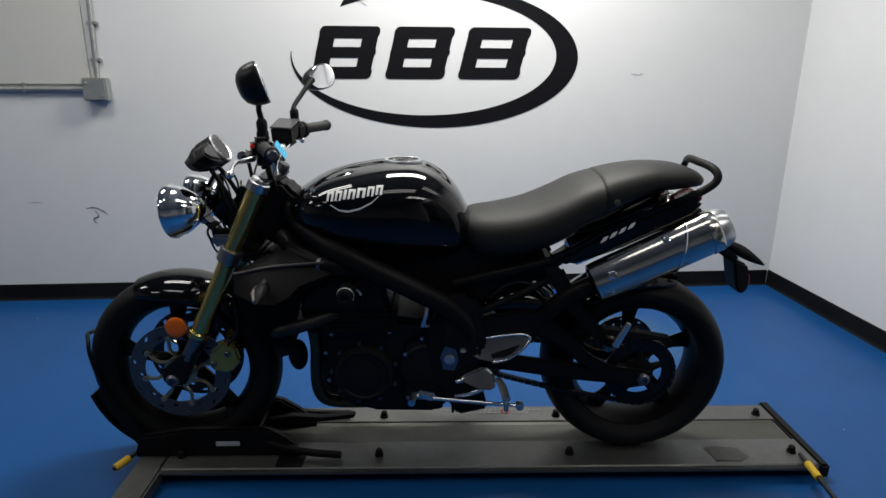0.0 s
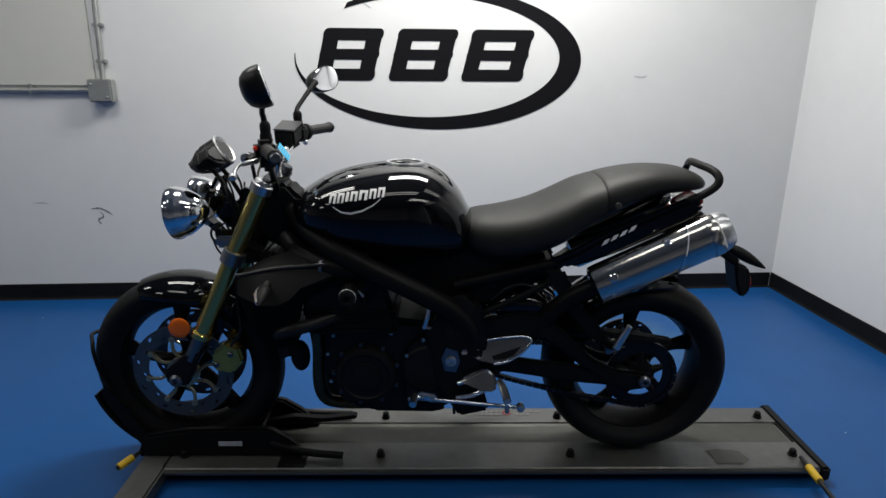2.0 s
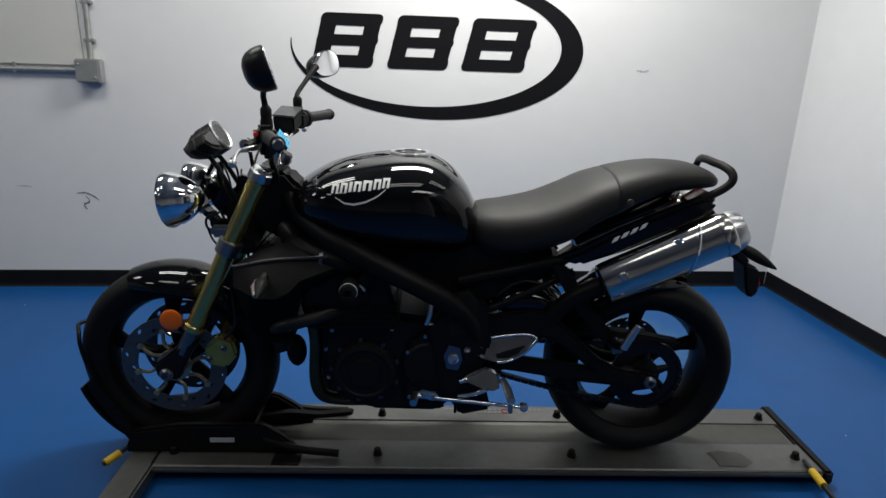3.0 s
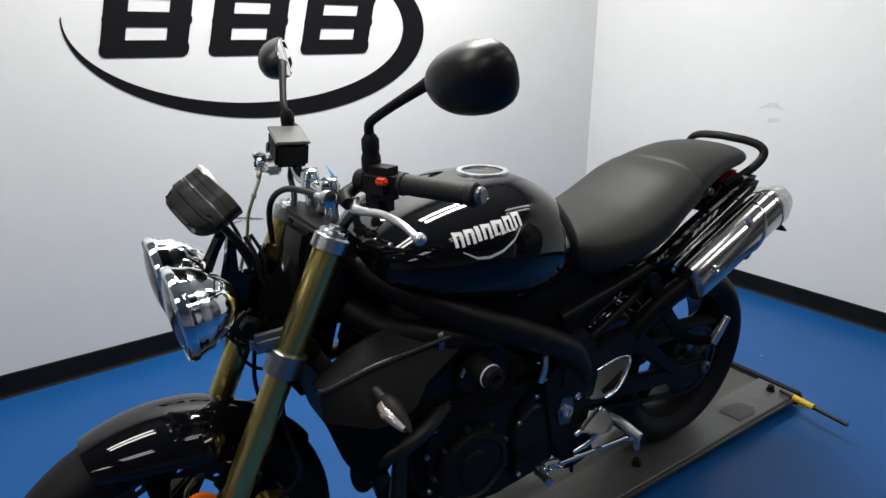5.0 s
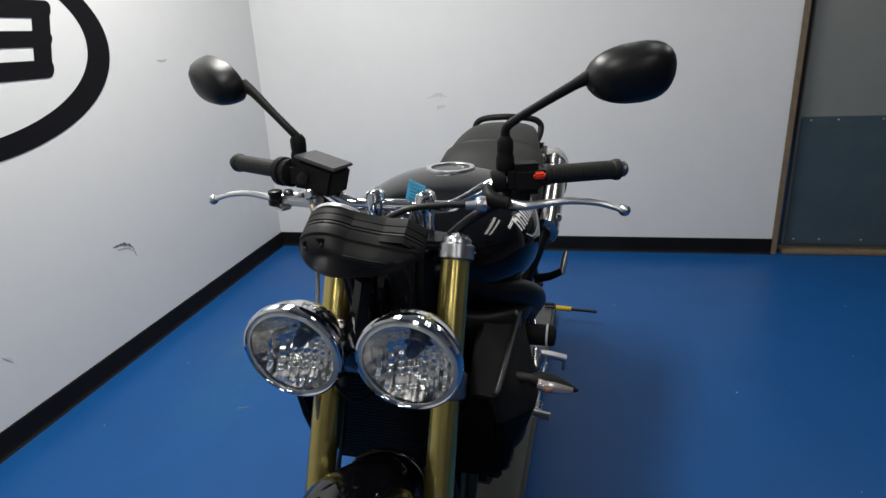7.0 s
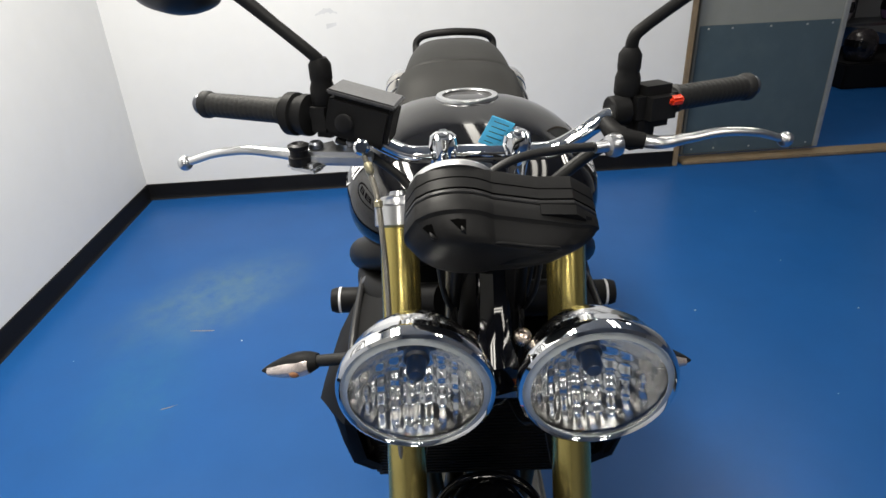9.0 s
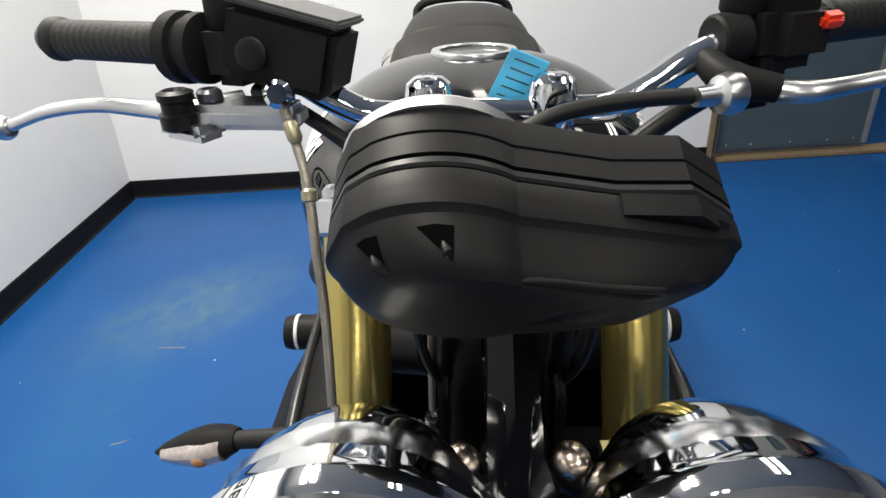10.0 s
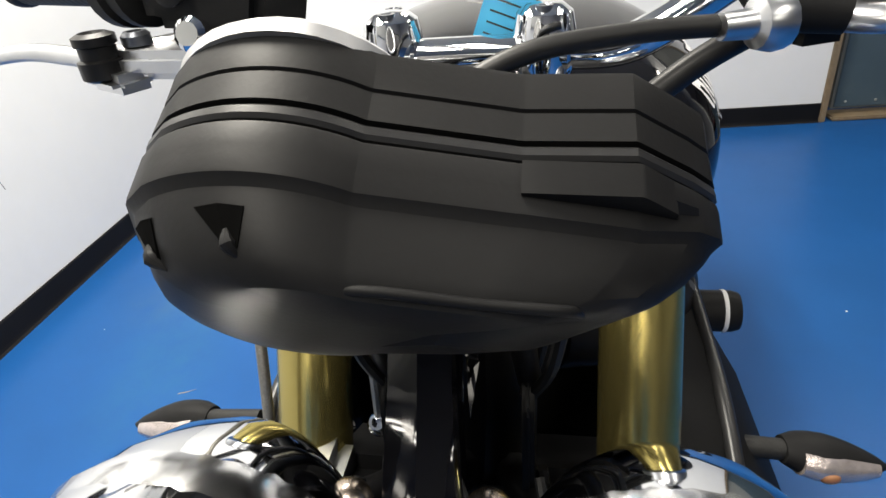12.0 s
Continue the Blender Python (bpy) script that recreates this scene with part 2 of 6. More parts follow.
def skin(bm, rings, cap=True, closed=False):
    vs = [[bm.verts.new(p) for p in r] for r in rings]
    n = len(vs[0])
    pairs = list(zip(vs, vs[1:])) + ([(vs[-1], vs[0])] if closed else [])
    for a, b in pairs:
        for i in range(n):
            bm.faces.new((a[i], a[(i + 1) % n], b[(i + 1) % n], b[i]))
    if cap and not closed:
        bm.faces.new(vs[0][::-1])
        bm.faces.new(vs[-1])
    return bm


def tube(bm, pts, r, n=12, k=6, smooth=True, closed=False, flat=1.0):
    P = smooth_path(pts, k) if smooth else [Vector(p) for p in pts]
    rs = r if isinstance(r, (list, tuple)) else [r, r]
    d = (P[1] - P[0]).normalized()
    u = d.orthogonal().normalized()
    rings = []
    for i, p in enumerate(P):
        nd = (P[min(i + 1, len(P) - 1)] - P[max(i - 1, 0)]).normalized()
        u = (u - nd * u.dot(nd)).normalized()
        w = nd.cross(u)
        f = i / (len(P) - 1) * (len(rs) - 1)
        j = min(int(f), len(rs) - 2)
        rad = rs[j] + (rs[j + 1] - rs[j]) * (f - j)
        rings.append([p + (u * math.cos(a) + w * flat * math.sin(a)) * rad for a in (2 * math.pi * q / n for q in range(n))])
    return skin(bm, rings, cap=not closed, closed=closed)


def lathe(bm, prof, origin, axis, n=32, closed=False, cap=True):
    """Turn a profile of (radius, distance along the axis)."""
    ax = Vector(axis).normalized()
    u = ax.orthogonal().normalized()
    w = ax.cross(u)
    o = Vector(origin)
    rings = [[o + ax * h + (u * math.cos(a) + w * math.sin(a)) * max(r, 1e-4) for a in (2 * math.pi * q / n for q in range(n))] for r, h in prof]
    return skin(bm, rings, cap=cap and not closed, closed=closed)


def prism(bm, poly, a, b, plane="xz", bevel=0.0, seg=2):
    """A polygon in a plane, pushed from a to b along the third axis."""
    def at(p, h):
        return {"xz": (p[0], h, p[1]), "xy": (p[0], p[1], h), "yz": (h, p[0], p[1])}[plane]
    before = set(bm.verts)
    lo = [bm.verts.new(at(p, a)) for p in poly]
    hi = [bm.verts.new(at(p, b)) for p in poly]
    n = len(poly)
    fs = [bm.faces.new(lo), bm.faces.new(hi[::-1])]
    for i in range(n):
        fs.append(bm.faces.new((lo[i], hi[i], hi[(i + 1) % n], lo[(i + 1) % n])))
    bmesh.ops.recalc_face_normals(bm, faces=fs)
    if bevel:
        es = {e for f in fs for e in f.edges}
        bmesh.ops.bevel(bm, geom=list(es), offset=bevel, segments=seg, affect="EDGES", clamp_overlap=True)
    return [v for v in bm.verts if v not in before]


def box(bm, c, s, bevel=0.0, m=None, seg=2):
    x, y, z = s[0] / 2, s[1] / 2, s[2] / 2
    vs = prism(bm, [(-x, -y), (x, -y), (x, y), (-x, y)], -z, z, "xy", bevel, seg)
    mm = Matrix.Translation(c) @ (m or Matrix())
    for v in vs:
        v.co = mm @ v.co
    return bm


def ring_at(x, zb, zt, hw, n=28, e=2.6, flat=0.0):
    """A rounded cross-section at x, between two heights, of that half width."""
    zc, h = (zb + zt) / 2, (zt - zb) / 2
    out = []
    for q in range(n):
        a = 2 * math.pi * q / n
        c, s = math.cos(a), math.sin(a)
        k = (abs(c) ** e + abs(s) ** e) ** (-1 / e)
        yy, zz = c * k, s * k
        out.append((x, hw * yy * (1 - flat * max(0, -zz)), zc + h * zz))
    return out


def spline_rows(rows, m):
    """Rows of numbers, interpolated smoothly to m rows."""
    P = np.array(rows, float)
    P = np.vstack([2 * P[0] - P[1], P, 2 * P[-1] - P[-2]])
    out = []
    for q in np.linspace(0, len(P) - 3 - 1e-9, m):
        i = int(q) + 1
        t = q - int(q)
        a, b, c, d = P[i - 1], P[i], P[i + 1], P[i + 2]
        out.append(0.5 * (2 * b + (c - a) * t + (2 * a - 5 * b + 4 * c - d) * t * t + (3 * b - 3 * c + d - a) * t ** 3))
    return out


def mesh_of(name, bm, material, smooth=True):
    bmesh.ops.recalc_face_normals(bm, faces=bm.faces)
    me = bpy.data.meshes.new(name)
    bm.to_mesh(me)
    bm.free()
    me.materials.append(material)
    if smooth:
        me.polygons.foreach_set("use_smooth", [True] * len(me.polygons))
        me.set_sharp_from_angle(angle=radians(38))
    return me


def part(name, bm, material, parent, label="", smooth=True):
    ob = new(name, mesh_of(name, bm, material, smooth))
    ob.parent = parent
    return tagged(ob, label)


def thing(name, label, category, m=None, group="", kind=""):
    ob = new(name)
    ob.empty_display_size = 0.1
    if m:
        ob.matrix_basis = m
    return tagged(ob, label, category, group, kind)


def solid(name, bm, material, label="", category="", kind="", smooth=True, group=""):
    return tagged(new(name, mesh_of(name, bm, material, smooth)), label, category, group, kind)


def B():
    return bmesh.new()


def mirrored(pts):
    return [(p[0], -p[1], p[2]) for p in pts]


# ---- the room ----
NY, EX = 1.66, 2.21            # inner faces of the north and east walls
WX, SY = -6.5, -5.6              # west and south walls, behind the camera
DOOR0, DOOR1 = -1.334, -3.05       # doorway in the east wall


def slab(name, x0, x1, y0, y1, z0, z1, m, label, category):
    bm = B()
    box(bm, ((x0 + x1) / 2, (y0 + y1) / 2, (z0 + z1) / 2), (x1 - x0, y1 - y0, z1 - z0))
    return solid(name, bm, m, label, category, "structure", smooth=False)


slab("floor", WX - 0.3, 7.0, SY - 0.3, NY + 0.3, -0.1, 0.0, M_FLOOR, "glossy blue epoxy painted workshop floor", "floor")
slab("wall_north", WX - 0.15, EX + 0.15, NY, NY + 0.15, 0.0, CEIL, M_WALL, "white painted wall with a black painted emblem", "wall")
slab("wall_east", EX, EX + 0.15, DOOR0 + 0.06, NY, 0.0, CEIL, M_WALL, "plain white painted side wall", "wall")
slab("wall_east_lintel", EX, EX + 0.15, DOOR1, DOOR0 + 0.06, 2.25, CEIL, M_WALL, "white wall over the doorway", "wall")
slab("wall_east_end", EX, EX + 0.15, SY, DOOR1, 0.0, CEIL, M_WALL, "white wall beside the doorway", "wall")
# walls added to close the room; their grey sets the light bounced back
slab("wall_west", WX - 0.15, WX, SY - 0.15, NY, 0.0, CEIL, M_FARWALL, "added grey wall closing off the workshop", "wall")
slab("wall_south", WX, 7.0, SY - 0.15, SY, 0.0, CEIL, M_FARWALL, "added grey wall closing off the workshop", "wall")
# ceiling out of view, its grey kept low to cut bounced light
slab("ceiling", WX - 0.15, 7.0, SY - 0.15, NY + 0.15, CEIL, CEIL + 0.1, M_CEIL, "grey workshop ceiling out of view", "ceiling")
# the dimness of the shop is put into the dark colour of these walls
slab("wall_shop_north", EX + 0.15, 7.0, NY, NY + 0.15, 0.0, CEIL, M_DARKROOM, "shop wall beyond the doorway, coloured dark for the dim room", "wall")
slab("wall_shop_east", 6.85, 7.0, SY, NY, 0.0, CEIL, M_DARKROOM, "shop wall beyond the doorway, coloured dark for the dim room", "wall")


def baseboard(name, pts, out):
    """A rubber cove base: a strip with a rounded top and a small toe."""
    bm = B()
    prof = [(0, 0), (0.014, 0), (0.008, 0.008), (0.006, 0.018), (0.006, 0.084), (0.004, 0.089), (0, 0.089)]
    a, b = Vector(pts[0]), Vector(pts[1])
    o = Vector(out)
    skin(bm, [[p + o * d + Vector((0, 0, h)) for d, h in prof] for p in (a, b)])
    return solid(name, bm, M_BASE, "black rubber baseboard strip", "baseboard", "structure", smooth=False)


baseboard("baseboard_north", [(WX, NY, 0), (EX - 0.015, NY, 0)], (0, -1, 0))
baseboard("baseboard_east", [(EX, NY, 0), (EX, DOOR0 + 0.06, 0)], (-1, 0, 0))


# the painted emblem: a crescent of two ellipses, and three groups of slanted bars
def flat_on_wall(bm, poly, d=0.002):
    return prism(bm, poly, NY - d, NY + 0.004, "xz")


emblem = thing("wall_emblem", "black painted oval emblem on the white wall", "wall emblem", kind="")
bm = B()
N = 96
outer, inner = [], []
for q in range(N + 1):
    a = radians(176 + 313 * q / N)
    outer.append((0.240 + 0.738 * math.cos(a), 1.268 + 0.350 * math.sin(a)))
    inner.append((0.185 + 0.678 * math.cos(a), 1.279 + 0.297 * math.sin(a)))
skin(bm, [[(a[0], NY - 0.002, a[1]), (b[0], NY - 0.002, b[1]), (b[0], NY + 0.004, b[1]), (a[0], NY + 0.004, a[1])] for a, b in zip(outer, inner)])
part("crescent", bm, M_DECAL, emblem, smooth=False)


def slanted_bar(x0, x1, z0, z1, r, d=0.0024):
    """A bar that leans with the emblem, its ends rounded."""
    bm = B()
    pts = []
    for cx, cz, a0 in ((x1 - r, z1 - r, 0), (x0 + r, z1 - r, 90), (x0 + r, z0 + r, 180), (x1 - r, z0 + r, 270)):
        for s in range(5):
            a = radians(a0 + 22.5 * s)
            x, z = cx + r * math.cos(a), cz + r * math.sin(a)
            pts.append((x + (z - 1.165) * 0.25, z))
    flat_on_wall(bm, pts, d)
    return bm


for x0, x1 in ((-0.404, -0.102), (-0.030, 0.275), (0.345, 0.668)):
    for z0, z1 in ((1.165, 1.224), (1.268, 1.320), (1.362, 1.420)):
        part("bar", slanted_bar(x0, x1, z0, z1, 0.025), M_DECAL, emblem, smooth=False)
    for a, b in ((x0 + 0.002, x0 + 0.080), (x1 - 0.084, x1 - 0.006)):
        part("post", slanted_bar(a, b, 1.195, 1.392, 0.012, 0.002), M_DECAL, emblem, smooth=False)


def scuff(pts, w, m=M_SCUFF, wall="n"):
    """A rub mark on the paint: a thin ragged streak."""
    bm = B()
    rnd = random.Random(len(pts) * 7 + int(pts[0][0] * 100))
    up, dn = [], []
    path = smooth_path([(p[0], 0, p[1]) for p in pts], 8)
    for i, p in enumerate(path):
        k = w * (0.25 + 0.75 * math.sin(math.pi * (i + 0.4) / (len(path) + 0.2))) * rnd.uniform(0.35, 1.1)
        up.append((p.x, p.z + k))
        dn.append((p.x, p.z - k))
    for i in range(len(path) - 1):
        quad = [dn[i], dn[i + 1], up[i + 1], up[i]]
        if wall == "n":
            prism(bm, quad, NY - 0.0012, NY + 0.003, "xz")
        else:
            prism(bm, quad, EX - 0.0012, EX + 0.003, "yz")
    return solid("scuff_mark", bm, m, "dark rubbed scuff mark on the white wall", "scuff mark", smooth=False)


scuff([(-1.605, 0.503), (-1.56, 0.506), (-1.52, 0.487), (-1.497, 0.468)], 0.005)
scuff([(-1.56, 0.488), (-1.545, 0.463), (-1.575, 0.442), (-1.56, 0.42)], 0.009)
scuff([(-1.89, 0.537), (-1.85, 0.538), (-1.815, 0.533)], 0.004, M_SCUFFL)
scuff([(-0.055, 0.516), (0.0, 0.518), (0.06, 0.507), (0.118, 0.495)], 0.006)
scuff([(-0.08, 0.505), (-0.02, 0.498), (0.03, 0.503)], 0.003)
scuff([(-0.075, 0.466), (-0.035, 0.462), (-0.005, 0.454)], 0.012, M_SCUFFL)
scuff([(0.755, 0.492), (0.81, 0.487), (0.858, 0.462), (0.875, 0.415)], 0.009)
scuff([(0.775, 0.475), (0.83, 0.466), (0.86, 0.44)], 0.006, M_SCUFFL)
scuff([(0.17, 0.315), (0.19, 0.30), (0.20, 0.285)], 0.010, M_SCUFFP)
scuff([(1.27, 1.195), (1.31, 1.19), (1.34, 1.197)], 0.007, M_SCUFFL)
scuff([(-0.155, 1.542), (-0.126, 1.525), (-0.107, 1.515)], 0.006, M_SCUFFL)
scuff([(0.53, 0.91), (0.58, 0.925), (0.64, 0.905)], 0.014, M_SCUFFP, "e")
scuff([(0.54, 0.86), (0.59, 0.85)], 0.012, M_SCUFFP, "e")

# outlet box with its conduits and the pale cover panel above it
conduit = thing("conduit_box", "grey metal junction box with two conduits", "electrical box")
bm = B()
box(bm, (-1.447, NY - 0.03, 1.110), (0.115, 0.06, 0.11), 0.006)
part("box", bm, M_STEEL, conduit)
bm = B()
box(bm, (-1.447, NY - 0.062, 1.110), (0.105, 0.006, 0.10), 0.002)
part("cover_plate", bm, M_STEEL, conduit)
for dx, dz in ((-0.035, 0.03), (0.035, -0.03)):
    bm = B()
    lathe(bm, [(0.006, 0), (0.006, 0.004), (0.003, 0.006)], (-1.447 + dx, NY - 0.064, 1.110 + dz), (0, -1, 0), 10)
    part("screw", bm, M_STEEL, conduit)
bm = B()
tube(bm, [(-1.443, NY - 0.016, 1.165), (-1.430, NY - 0.016, 1.55), (-1.420, NY - 0.016, CEIL)], 0.0125, 12, smooth=False)
part("conduit_pipe", bm, M_STEEL, conduit)
bm = B()
tube(bm, [(-1.504, NY - 0.016, 1.111), (WX, NY - 0.016, 1.10)], 0.0125, 12, smooth=False)
part("conduit_pipe", bm, M_STEEL, conduit)
for x, z, sx, sz in ((-1.432, 1.42, 0.05, 0.018), (-1.795, 1.117, 0.018, 0.05), (-1.438, 1.25, 0.05, 0.018)):
    bm = B()
    box(bm, (x, NY - 0.012, z), (sx, 0.03, sz), 0.004)
    part("strap", bm, M_STEEL, conduit)
slab("wall_panel", WX, -1.480, NY - 0.012, NY - 0.001, 1.135, CEIL, mat("panel_paint", (0.55, 0.55, 0.52), 0.5, grain=0.04, scale=8, bump=0.05, dirt=0.15), "pale grey cover panel on the wall", "wall panel")

# doorway: wooden jamb and threshold, one grey door leaf with a kick plate
bm = B()
box(bm, (EX + 0.06, DOOR0 + 0.0455, 1.125), (0.15, 0.027, 2.25), 0.004)
solid("door_jamb", bm, M_WOOD, "scuffed brown wooden door jamb", "door jamb", "structure")
bm = B()
box(bm, (EX + 0.05, (DOOR0 + DOOR1) / 2, 0.009), (0.12, DOOR0 - DOOR1, 0.018), 0.005)
solid("threshold", bm, M_WOOD, "worn orange-brown wooden threshold strip", "threshold", "structure")
door = thing("door_1", "grey workshop door leaf with a slate kick plate and window", "door", kind="structure")
dx = EX + 0.07
bm = B()
box(bm, (dx, -1.745, 1.14), (0.035, 0.80, 2.2), 0.004)
part("door_leaf", bm, M_DOORGREY, door)
bm = B()
box(bm, (dx - 0.022, -1.738, 0.40), (0.006, 0.77, 0.70), 0.002)
part("kick_plate", bm, M_TEAL, door)
bm = B()
box(bm, (dx - 0.012, -2.145, 1.14), (0.03, 0.028, 2.19), 0.004)
part("edge_strip", bm, M_STEEL, door)
for y in (-1.40, -1.53, -1.74, -1.94, -2.08):
    for z in (0.732, 0.075):
        bm = B()
        lathe(bm, [(0.006, 0), (0.006, 0.002), (0.003, 0.004)], (dx - 0.025, y, z), (-1, 0, 0), 10)
        part("screw", bm, M_STEEL, door)
bm = B()
r = []
for cx, cz, a0 in ((0.13, 0.3, 0), (-0.13, 0.3, 90), (-0.13, -0.3, 180), (0.13, -0.3, 270)):
    r += [(-1.95 + cx * 0.55 + 0.06 * math.cos(radians(a0 + 30 * s)), 1.64 + cz + 0.06 * math.sin(radians(a0 + 30 * s))) for s in range(4)]
tube(bm, [(dx - 0.02, y, z) for y, z in r], 0.016, 10, smooth=False, closed=True)
part("window_gasket", bm, M_BASE, door)
bm = B()
prism(bm, r, dx - 0.021, dx - 0.018, "yz")
part("window_pane", bm, M_TEAL, door, "dark window pane", smooth=False)

# stepped display with helmets in the dark shop behind the doorway
stand = thing("display_stand", "black stepped display stand in the dark shop", "display stand")
bm = B()
box(bm, (4.10, -4.15, 0.10), (0.80, 1.70, 0.20), 0.01)
part("plinth", bm, M_BASE, stand, "black plinth")
for x, z in ((4.14, 0.44), (4.26, 0.70), (4.36, 0.98)):
    bm = B()
    box(bm, (x + 0.1, -4.15, z), (0.36, 1.66, 0.022), 0.004)
    part("shelf", bm, M_DARKMETAL, stand)
for y in (-3.34, -4.96):
    for x in (3.98, 4.58):
        bm = B()
        box(bm, (x, y, 0.66 if x > 4 else 0.32), (0.03, 0.02, 0.92 if x > 4 else 0.24), 0.003)
        part("post", bm, M_DARKMETAL, stand)


def helmet(x, y, z, turn, shell):
    """A rounded shell with a dark visor and a lower trim."""
    ob = thing("helmet", "glossy motorcycle helmet on the shop display", "helmet", pose(x, y, z, 0, 0, turn), group="helmets on the display")
    bm = B()
    skin(bm, [[(r * 1.12 * math.cos(2 * math.pi * q / 20), r * math.sin(2 * math.pi * q / 20), h) for q in range(20)] for r, h in ((0.085, 0.0), (0.105, 0.03), (0.115, 0.08), (0.116, 0.13), (0.104, 0.18), (0.08, 0.215), (0.045, 0.238), (0.01, 0.246))])
    part("shell", bm, shell, ob)
    bm = B()
    skin(bm, [[((r + o) * 1.12 * math.cos(radians(118 + 124 * q / 10)), (r + o) * math.sin(radians(118 + 124 * q / 10)), h) for q in range(11) for o in (0.004,)] + [(r * 1.05 * math.cos(radians(242 - 124 * q / 10)), r * 0.95 * math.sin(radians(242 - 124 * q / 10)), h) for q in range(11)] for r, h in ((0.1145, 0.082), (0.1165, 0.105), (0.1165, 0.13), (0.109, 0.165))])
    part("visor", bm, M_GLOSS, ob, "dark visor")
    bm = B()
    skin(bm, [[(r * 1.12 * math.cos(2 * math.pi * q / 20), r * math.sin(2 * math.pi * q / 20), h) for q in range(20)] for r, h in ((0.088, -0.001), (0.0925, 0.006), (0.0925, 0.012), (0.09, 0.014))])
    part("trim", bm, M_BASE, ob)


rnd = random.Random(4)
for x, z in ((3.86, 0.202), (4.20, 0.453), (4.34, 0.713), (4.44, 0.993)):
    for i in range(6):
        if rnd.random() < 0.22:
            continue
        helmet(x + rnd.uniform(-0.02, 0.03), -3.48 - i * 0.265 + rnd.uniform(-0.03, 0.03), z, rnd.uniform(-110, 110), M_HELM[rnd.randrange(6)])

# ceiling fixtures, out of view, that hold the main lamp and the added fill
for lx, ly, lw in LAMPS:
    fx = thing("ceiling_light", "two-tube ceiling light out of view, most added as fill", "ceiling light", pose(lx, ly, CEIL), group="ceiling lights")
    bm = B()
    box(bm, (0, 0, -0.035), (1.25, 0.36, 0.07), 0.008)
    part("housing", bm, M_CEIL, fx)
    for dy in (-0.185, 0, 0.185):
        bm = B()
        box(bm, (0, dy, -0.085), (1.25, 0.012, 0.05), 0.002)
        part("fin", bm, M_CEIL, fx)

# scratches in the floor paint and small specks
rnd = random.Random(9)
bm = B()
prism(bm, [(0.851, 1.055), (0.846, 1.01), (0.842, 0.965), (0.837, 0.968), (0.841, 1.01), (0.847, 1.052)], -0.002, 0.0008, "xy")
solid("floor_scratch", bm, M_SCUFF, "dark scratch in the blue floor paint", "scratch", smooth=False)
bm = B()
prism(bm, [(0.43, 1.02), (0.437, 0.995), (0.45, 0.975), (0.442, 0.993), (0.435, 1.018)], -0.002, 0.0008, "xy")
solid("floor_scratch", bm, M_SCUFF, "short dark scratch in the blue floor paint", "scratch", smooth=False)
bm = B()
for i in range(26):
    cx, cy, s = rnd.uniform(-2.6, 2.1), rnd.uniform(-1.5, 1.55), rnd.uniform(0.0015, 0.004)
    prism(bm, [(cx + s * math.cos(q * 1.25) * rnd.uniform(0.6, 1.6), cy + s * math.sin(q * 1.25)) for q in range(5)], -0.002, 0.001, "xy")
solid("floor_specks", bm, M_SCUFFL, "small pale paint specks on the blue floor", "paint specks", "stuff", smooth=False)

# ---- the low lift under the motorcycle ----
lift = thing("motorcycle_lift", "low aluminium rail lift with a central channel", "motorcycle lift", pose(0.3, 0.166, 0, 0, 0, -3.2))
L0, L1, LT = -0.985, 1.01, 0.054
bm = B()
prism(bm, [(-0.178, 0.014), (-0.203, 0.034), (-0.203, LT - 0.004), (-0.199, LT), (-0.070, LT), (-0.068, 0.044), (0.046, 0.044), (0.050, LT), (0.140, LT), (0.144, LT - 0.004), (0.144, 0.012)], L0, L1, "yz")
part("deck", bm, M_ALU, lift, smooth=False)
bm = B()
prism(bm, [(-0.0675, 0.0445), (0.0455, 0.0445), (0.047, 0.050), (0.034, 0.047), (-0.05, 0.047), (-0.0675, 0.050)], L0 + 0.03, L1 - 0.01, "yz")
part("channel", bm, M_ALUD, lift, "dull dirty channel floor", smooth=False)
bm = B()
box(bm, ((L0 + L1) / 2, -0.208, 0.042), (L1 - L0, 0.008, 0.014), 0.003)
part("side_rail", bm, M_ALU, lift)
bm = B()
box(bm, ((L0 + L1) / 2, -0.125, 0.006), (L1 - L0 - 0.03, 0.03, 0.012), 0.002)
part("skid", bm, M_BASE, lift, "black rubber skid")
bm = B()
box(bm, ((L0 + L1) / 2, 0.125, 0.006), (L1 - L0 - 0.03, 0.03, 0.012), 0.002)
part("skid", bm, M_BASE, lift, "black rubber skid")
bm = B()
prism(bm, [(L1 + 0.001, -0.213), (L1 + 0.035, -0.213), (L1 + 0.04, 0.165), (L1 + 0.001, 0.165)], 0.008, 0.056, "xy", 0.008)
part("end_bar", bm, M_PLASTIC, lift, "black end bar")
for x in (-0.945, -0.337, 0.258, 0.962):
    for y in (-0.139, 0.080):
        bm = B()
        lathe(bm, [(0.014, 0), (0.014, 0.006), (0.0105, 0.006), (0.0105, 0.018), (0.007, 0.022)], (x, y, LT), (0, 0, 1), 12)
        part("bolt", bm, M_BASE, lift, "black bolt head")
bm = B()
box(bm, (0.745, -0.150, LT + 0.001), (0.085, 0.07, 0.002), 0.0006)
part("worn_pad", bm, M_ALUD, lift, "worn grey grip pad")
bm = B()
box(bm, (-1.03, -0.26, 0.03), (0.09, 0.52, 0.045), 0.006)
part("cross_arm", bm, M_ALU, lift, "grey metal cross arm")
# printed marks on the far rail, as plain slanted bars in two lines, and a ring
rnd = random.Random(2)
